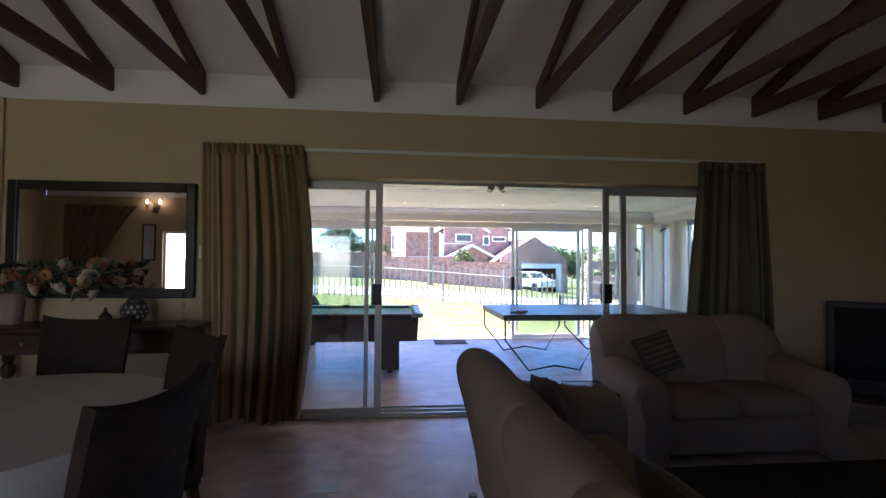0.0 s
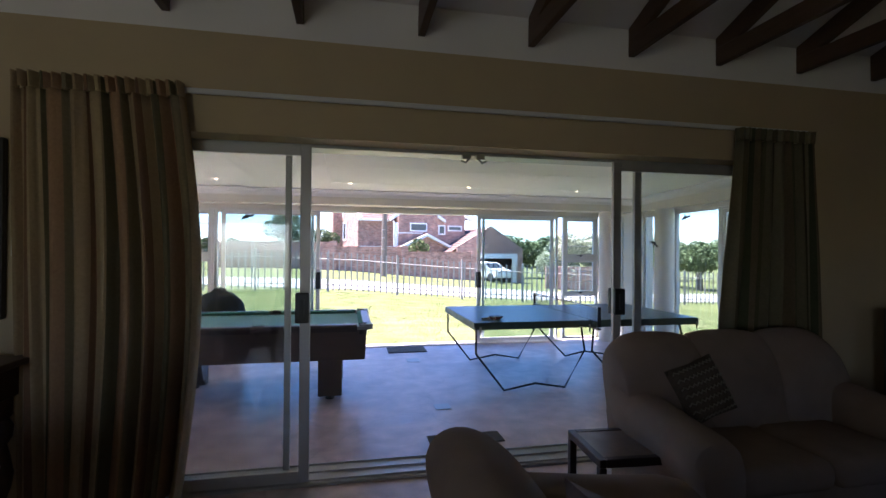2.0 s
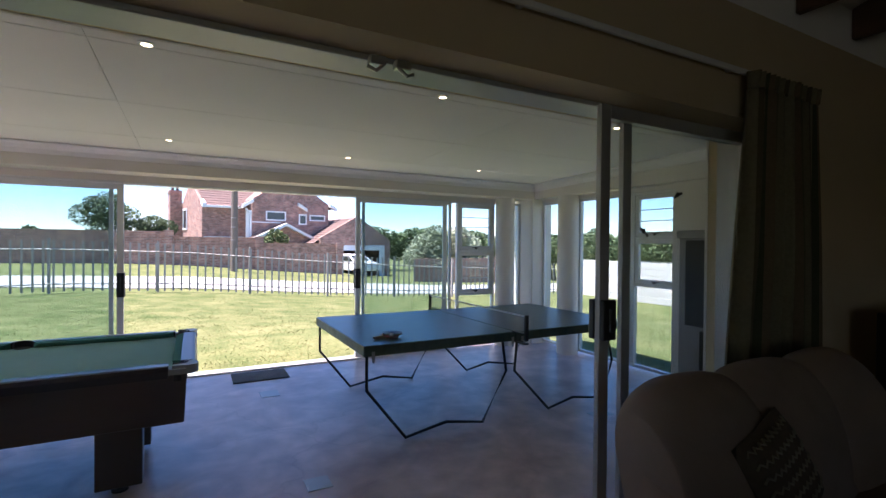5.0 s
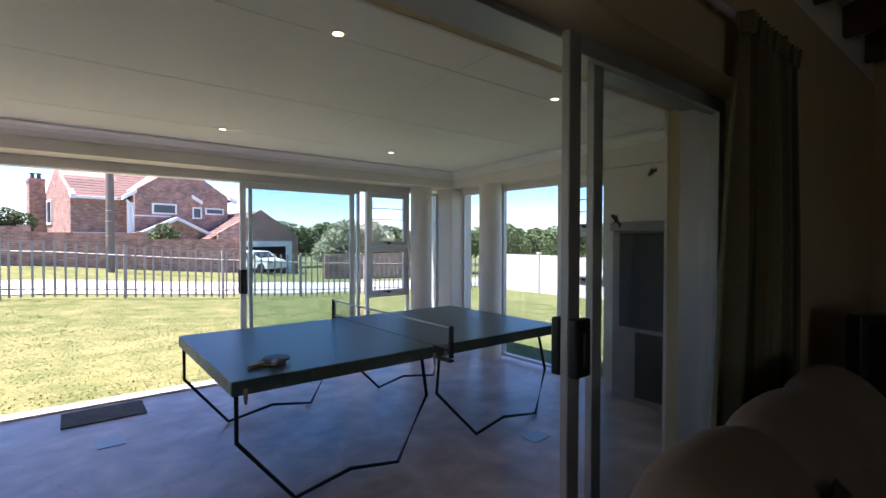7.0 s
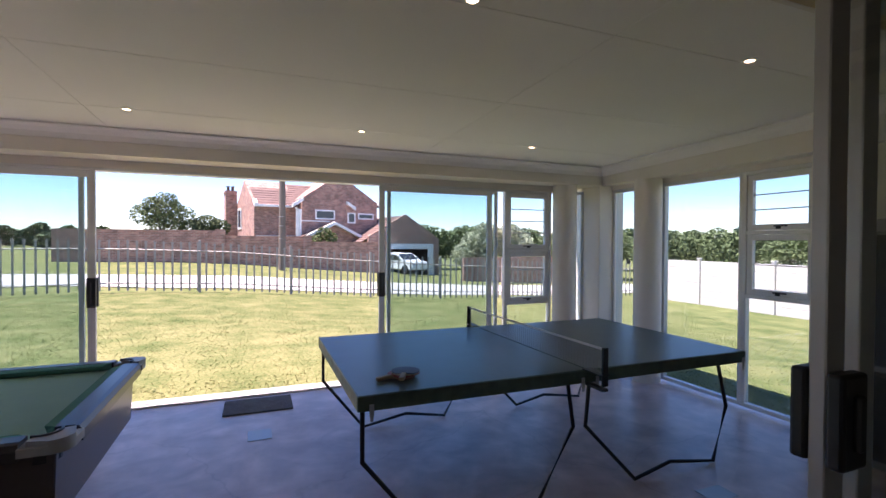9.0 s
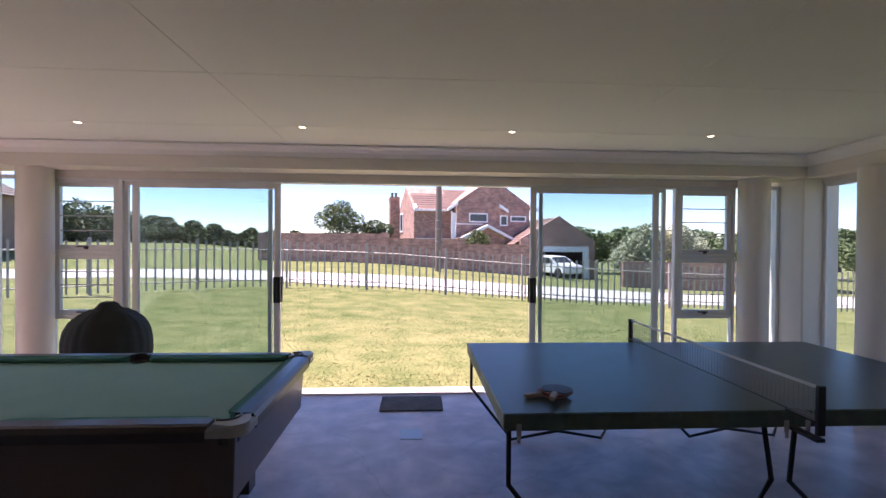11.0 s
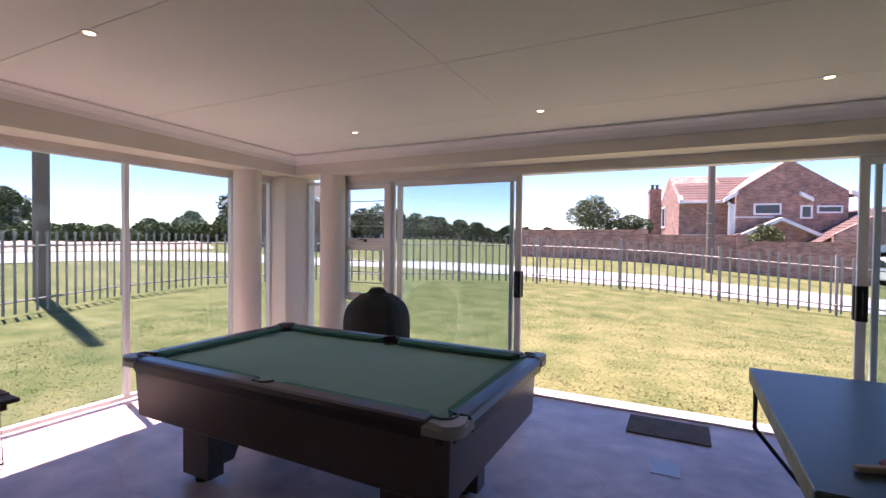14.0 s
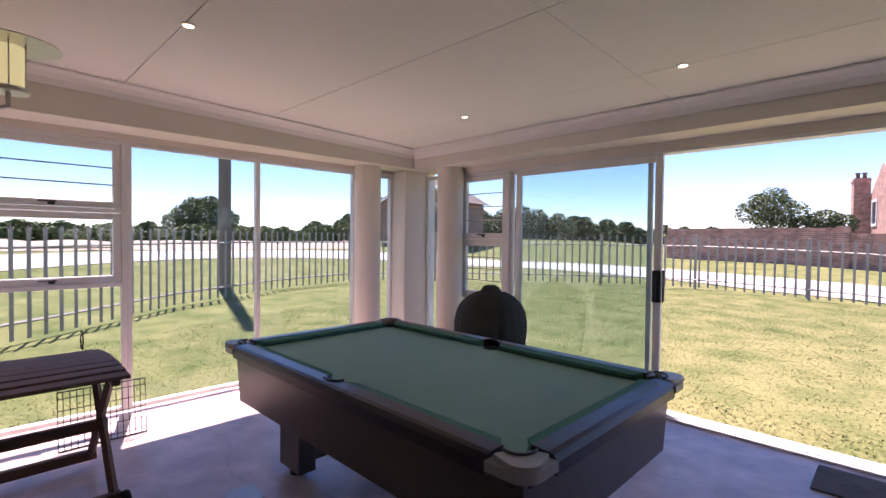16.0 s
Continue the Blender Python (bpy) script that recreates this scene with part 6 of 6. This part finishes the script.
for y, s in ((6.19, 1), (8.01, -1)):
    bm = bmesh.new()
    box(bm, -0.018, 0.018, y - 0.01, y + 0.01, -0.06, 0.16, 0.003), box(bm, -0.03, 0.03, min(y, y + s * 0.16), max(y, y + s * 0.16), -0.002, 0.006), box(bm, -0.02, 0.02, y - 0.005, y + s * 0.18 if s > 0 else y + 0.005, -0.09, -0.075) if s > 0 else box(bm, -0.02, 0.02, y - 0.18, y + 0.005, -0.09, -0.075)
    part("net_post", bm, BLACK, net, "black net post")
WOODPALE = material("pale_bat_handle", (0.34, 0.25, 0.17), 0.5, vary=0.2, scale=20)
RED_RUBBER = material("red_bat_rubber", (0.32, 0.03, 0.025), 0.55, vary=0.1)
BLUE_RUBBER = material("dark_bat_rubber", (0.04, 0.045, 0.075), 0.55, vary=0.1)
for k, (x, y, z, yaw, tilt) in enumerate(((1.87, 6.60, 0.766, 200, 0), (1.89, 6.585, 0.786, 245, 2))):
    bat = thing("table_tennis_bat", "red and dark rubber table tennis bat with wooden handle", "bat", (x, y, z), yaw, "bats on the table")
    bm = bmesh.new()
    prism(bm, [(0.078 * math.cos(a), 0.08 * math.sin(a)) for a in [2 * math.pi * i / 28 for i in range(28)]], "z", 0, 0.006)
    part("blade", bm, WOODPALE, bat)
    for z0, z1, mt in ((-0.003, -0.0005, RED_RUBBER), (0.0065, 0.010, RED_RUBBER if k == 0 else BLUE_RUBBER)):
        bm = bmesh.new()
        prism(bm, [(0.077 * math.cos(a), 0.079 * math.sin(a)) for a in [2 * math.pi * i / 28 for i in range(28)] if math.cos(a) < 0.86], "z", z0, z1)
        part("rubber", bm, mt, bat)
    box_part("handle", (0.068, 0.165, -0.014, 0.014, -0.003, 0.018), WOODPALE, bat, "pale wooden handle", 0.005, 2)

for d in ((0.84, 1.425, 8.49, 8.88), (0.885, 1.49, 5.09, 5.29)):
    bm = bmesh.new()
    box(bm, *d, 0.001, 0.014, 0.004)
    m = tagged(part("doormat", bm, MATTING), "worn grey-brown doormat on the cement floor", "doormat", "doormats")
for d in ((1.05, 1.225, 7.88, 8.08), (1.08, 1.235, 5.92, 6.08), (3.6, 3.8, 6.0, 6.14), (-1.46, -1.27, 6.05, 6.22)):
    bm = bmesh.new()
    box(bm, *d, 0.001, 0.005, 0.002)
    tagged(part("floor_plate", bm, ALU_GREY), "square metal floor socket plate", "floor plate", "floor plates")

# covered kettle barbecue
bq = thing("covered_barbecue", "kettle barbecue under a dark fitted cover", "barbecue", (-1.5, 8.45, 0))
bm = bmesh.new()
rings = []
for r, z in ((0.27, 0.05), (0.285, 0.2), (0.30, 0.35), (0.315, 0.48), (0.325, 0.60), (0.325, 0.68), (0.31, 0.76), (0.275, 0.83), (0.21, 0.89), (0.14, 0.93), (0.105, 0.945), (0.085, 0.965), (0.07, 0.99), (0.045, 1.005), (0.012, 1.01)):
    fold = 0.012 + 0.02 * max(0, 0.85 - z)
    ring = []
    for k in range(96):
        a = 2 * math.pi * k / 96
        pleat = abs(math.sin(8.5 * a + 1.3 * math.sin(3 * a) + 0.8 * z)) ** 0.5 - 0.7
        rr = r * (1 + 0.02 * math.sin(2 * a + 1)) + fold * pleat * (1 if z < 0.95 else 0.3)
        ring.append(bm.verts.new((rr * math.cos(a), rr * math.sin(a), z + 0.012 * math.sin(5 * a + 4 * z) * (z < 0.94))))
    rings.append(ring)
for a, b in zip(rings, rings[1:]):
    for k in range(96):
        bm.faces.new((a[k], a[(k + 1) % 96], b[(k + 1) % 96], b[k]))
bm.faces.new(rings[-1])
part("cover", bm, COVER, bq, smooth=True)
for k in range(3):
    a = 2.1 * k + 0.4
    bm = bmesh.new()
    tube(bm, [(0.14 * math.cos(a), 0.14 * math.sin(a), 0.4), (0.25 * math.cos(a), 0.25 * math.sin(a), 0.0)], 0.012, 8)
    part("leg", bm, CHROME, bq)

# wooden trolley and wire grid
tr = thing("wooden_trolley", "brown slatted wooden serving trolley with crossed legs", "trolley", (-2.02, 5.36, 0))
for k in range(8):
    x = -0.41 + k * 0.104
    bm = bmesh.new()
    box(bm, x, x + 0.098, -0.34, 0.30, 0.715, 0.735, 0.003)
    for v in bm.verts:
        v.co.z += 0.05 * (x / 0.42) ** 2 * -0.6
    part("slat", bm, TEAK, tr)
for y in (-0.28, 0.24):
    for a, b in (((-0.36, 0.05), (0.28, 0.69)), ((0.36, 0.05), (-0.28, 0.69))):
        bm = bmesh.new()
        tube(bm, [(a[0], y, a[1]), (b[0], y, b[1])], 0.022, 4)
        part("crossed_leg", bm, TEAK, tr)
for x, z in ((0.34, 0.07), (-0.34, 0.07), (0.0, 0.36)):
    box_part("stretcher", (x - 0.02, x + 0.02, -0.27, 0.27, z - 0.03, z + 0.03), TEAK, tr, "", 0.004)
box_part("under_rail", (-0.40, 0.40, 0.22, 0.26, 0.665, 0.713), TEAK, tr, "", 0.006)
for y in (-0.31, 0.28):
    bm = bmesh.new()
    lathe(bm, [(0.02, -0.015), (0.055, -0.015), (0.06, 0), (0.055, 0.015), (0.02, 0.015)], 18)
    wh = part("wheel", bm, RUBBER, tr, "black rubber wheel")
    wh.matrix_basis = pose(0.40, y, 0.06, 90)
bm = bmesh.new()
tube(bm, [(-0.36, 0.20, 0.73), (-0.385, 0.2, 0.79), (-0.36, 0.20, 0.84), (-0.31, 0.2, 0.84), (-0.285, 0.2, 0.79), (-0.31, 0.2, 0.73)], 0.004, 6)
part("wire_handle", bm, WIRE, tr, "thin wire loop handle")
gr = thing("wire_grid", "black wire barbecue grid leaning upright", "grid", (-2.70, 5.73, 0.0), 90)
bm = bmesh.new()
tube(bm, [(-0.25, 0, 0.006), (0.25, 0, 0.006), (0.25, 0.05, 0.385), (-0.25, 0.05, 0.385)], 0.006, 6, True)
part("border_wire", bm, WIRE, gr)
for k in range(13):
    bm = bmesh.new()
    x = -0.22 + k * 0.0365
    tube(bm, [(x, 0, 0.008), (x, 0.05, 0.383)], 0.0025, 4)
    part("wire", bm, WIRE, gr)
for k in range(5):
    bm = bmesh.new()
    f = (k + 0.5) / 5
    tube(bm, [(-0.25, 0.05 * f - 0.004, 0.38 * f), (0.25, 0.05 * f - 0.004, 0.38 * f)], 0.003, 4)
    part("cross_wire", bm, WIRE, gr)

# built-in barbecue on the east wall
br = thing("built_in_braai", "dark grey built-in barbecue with a mantel shelf", "fireplace", (0, 0, 0))
box_part("surround", (4.99, 5.128, 5.022, 6.22, 0.0, 1.60), GREY_STONE, br, "", 0.006)
box_part("mantel", (4.965, 5.128, 5.022, 6.24, 1.601, 1.685), GREY_STONE, br, "", 0.012, 2)
box_part("fire_door", (4.972, 4.9899, 5.1, 6.14, 0.70, 1.58), BRAAI_STEEL, br, "black steel fire door", 0.004)
box_part("wood_store", (4.975, 4.9899, 5.1, 5.98, 0.06, 0.66), BRAAI_STEEL, br, "dark opening for firewood", 0.004)

# wall lanterns


def lantern(x):
    ob = thing("wall_lantern", "pewter wall lantern with frosted lit glass", "wall light", (x, WS + 0.02, 2.1), group="patio wall lanterns")
    bm = bmesh.new()
    lathe(bm, [(0.02, 0.21), (0.05, 0.2), (0.185, 0.165), (0.19, 0.158), (0.04, 0.165)], 24, (0, 0.19, 0))
    part("hat", bm, CHROME, ob, "round metal hat", smooth=True)
    bm = bmesh.new()
    lathe(bm, [(0.055, -0.03), (0.058, 0.15)], 20, (0, 0.19, 0))
    part("glass", bm, FROST, ob, "greenish frosted glass", smooth=True)
    bm = bmesh.new()
    lathe(bm, [(0.075, -0.05), (0.075, -0.03), (0.06, -0.03)], 20, (0, 0.19, 0))
    for k in range(6):
        a = math.pi * k / 3
        tube(bm, [(0.066 * math.cos(a), 0.19 + 0.066 * math.sin(a), -0.04), (0.066 * math.cos(a), 0.19 + 0.066 * math.sin(a), 0.165)], 0.003, 5)
    part("cage", bm, CHROME, ob, smooth=True)
    bm = bmesh.new()
    box(bm, -0.04, 0.04, 0.0, 0.015, -0.18, -0.04, 0.005, 2)
    tube(bm, [(0, 0.01, -0.11), (0, 0.12, -0.14), (0, 0.19, -0.11), (0, 0.19, -0.05)], 0.01, 8)
    part("bracket", bm, CHROME, ob, smooth=True)
    return ob


lantern(-1.62), lantern(4.42)

# ceiling downlights
def downlight(x, y):
    z = ceil_z(y)
    ob = thing("downlight", "small round recessed ceiling light, lit", "ceiling light", (x, y, z), group="patio downlights")
    bm = bmesh.new()
    lathe(bm, [(0.04, -0.001), (0.04, -0.005), (0.026, -0.007), (0.026, -0.001)], 24)
    part("trim_ring", bm, PAINT, ob, smooth=True)
    bm = bmesh.new()
    lathe(bm, [(0.025, -0.004), (0.025, -0.001)], 20)
    part("lens", bm, LED, ob, "glowing lens")


for x, near_x in ((-1.44, -1.43), (0.26, 0.25), (1.935, 1.93), (3.606, 3.58)):
    downlight(x, 8.0), downlight(near_x, 5.88 if x < 0 else 5.82)

# stickers on the door glass and the catch in the head track
def sticker(x, y, z, s, yaw, mat):
    bm = bmesh.new()
    prism(bm, [(-0.5, 0.0), (-0.3, 0.14), (-0.05, 0.2), (0.02, 0.36), (0.1, 0.18), (0.32, 0.06), (0.46, 0.16), (0.5, -0.04), (0.44, -0.14), (0.3, -0.05), (0.05, -0.06), (-0.02, -0.18), (-0.1, -0.06), (-0.35, -0.06)], "y", -0.0006, 0.0006)
    o = part("glass_sticker", bm, mat)
    o.matrix_world = pose(x, y, z, 0, yaw, 0) @ Matrix.Scale(s, 4)
    tagged(o, "small leaping fish sticker on the door glass", "sticker", "glass stickers")


for x, z, yaw, mt in ((2.57, 1.59, 30, BLACK), (2.85, 1.80, -25, BLACK), (-0.70, 1.53, 20, CHROME), (-0.40, 1.735, -20, BLACK)):
    sticker(x, 4.738 if x > 1 else 4.736, z, 0.085, yaw, mt)
catch = thing("door_catch", "steel door catch under the head track", "door catch")
for sx in (-1, 1):
    bm = bmesh.new()
    box(bm, 1.10 + sx * 0.05 - 0.03, 1.10 + sx * 0.05 + 0.03, 4.66, 4.70, 2.165, 2.2, 0.004)
    tube(bm, [(1.10 + sx * 0.03, 4.67, 2.17), (1.10 + sx * 0.06, 4.66, 2.14), (1.10 + sx * 0.09, 4.67, 2.155)], 0.008, 6)
    part("hook", bm, CHROME, catch)
# hose loop on the corner pier
bm = bmesh.new()
tube(bm, [(-2.955 + 0.02, 8.83 + 0.07 * math.cos(a), 0.62 + 0.09 * math.sin(a)) for a in [2 * math.pi * k / 20 for k in range(20)]], 0.007, 6, True)
tagged(part("cable_loop", bm, ALU), "loop of pale cable hung on the corner pier", "cable")
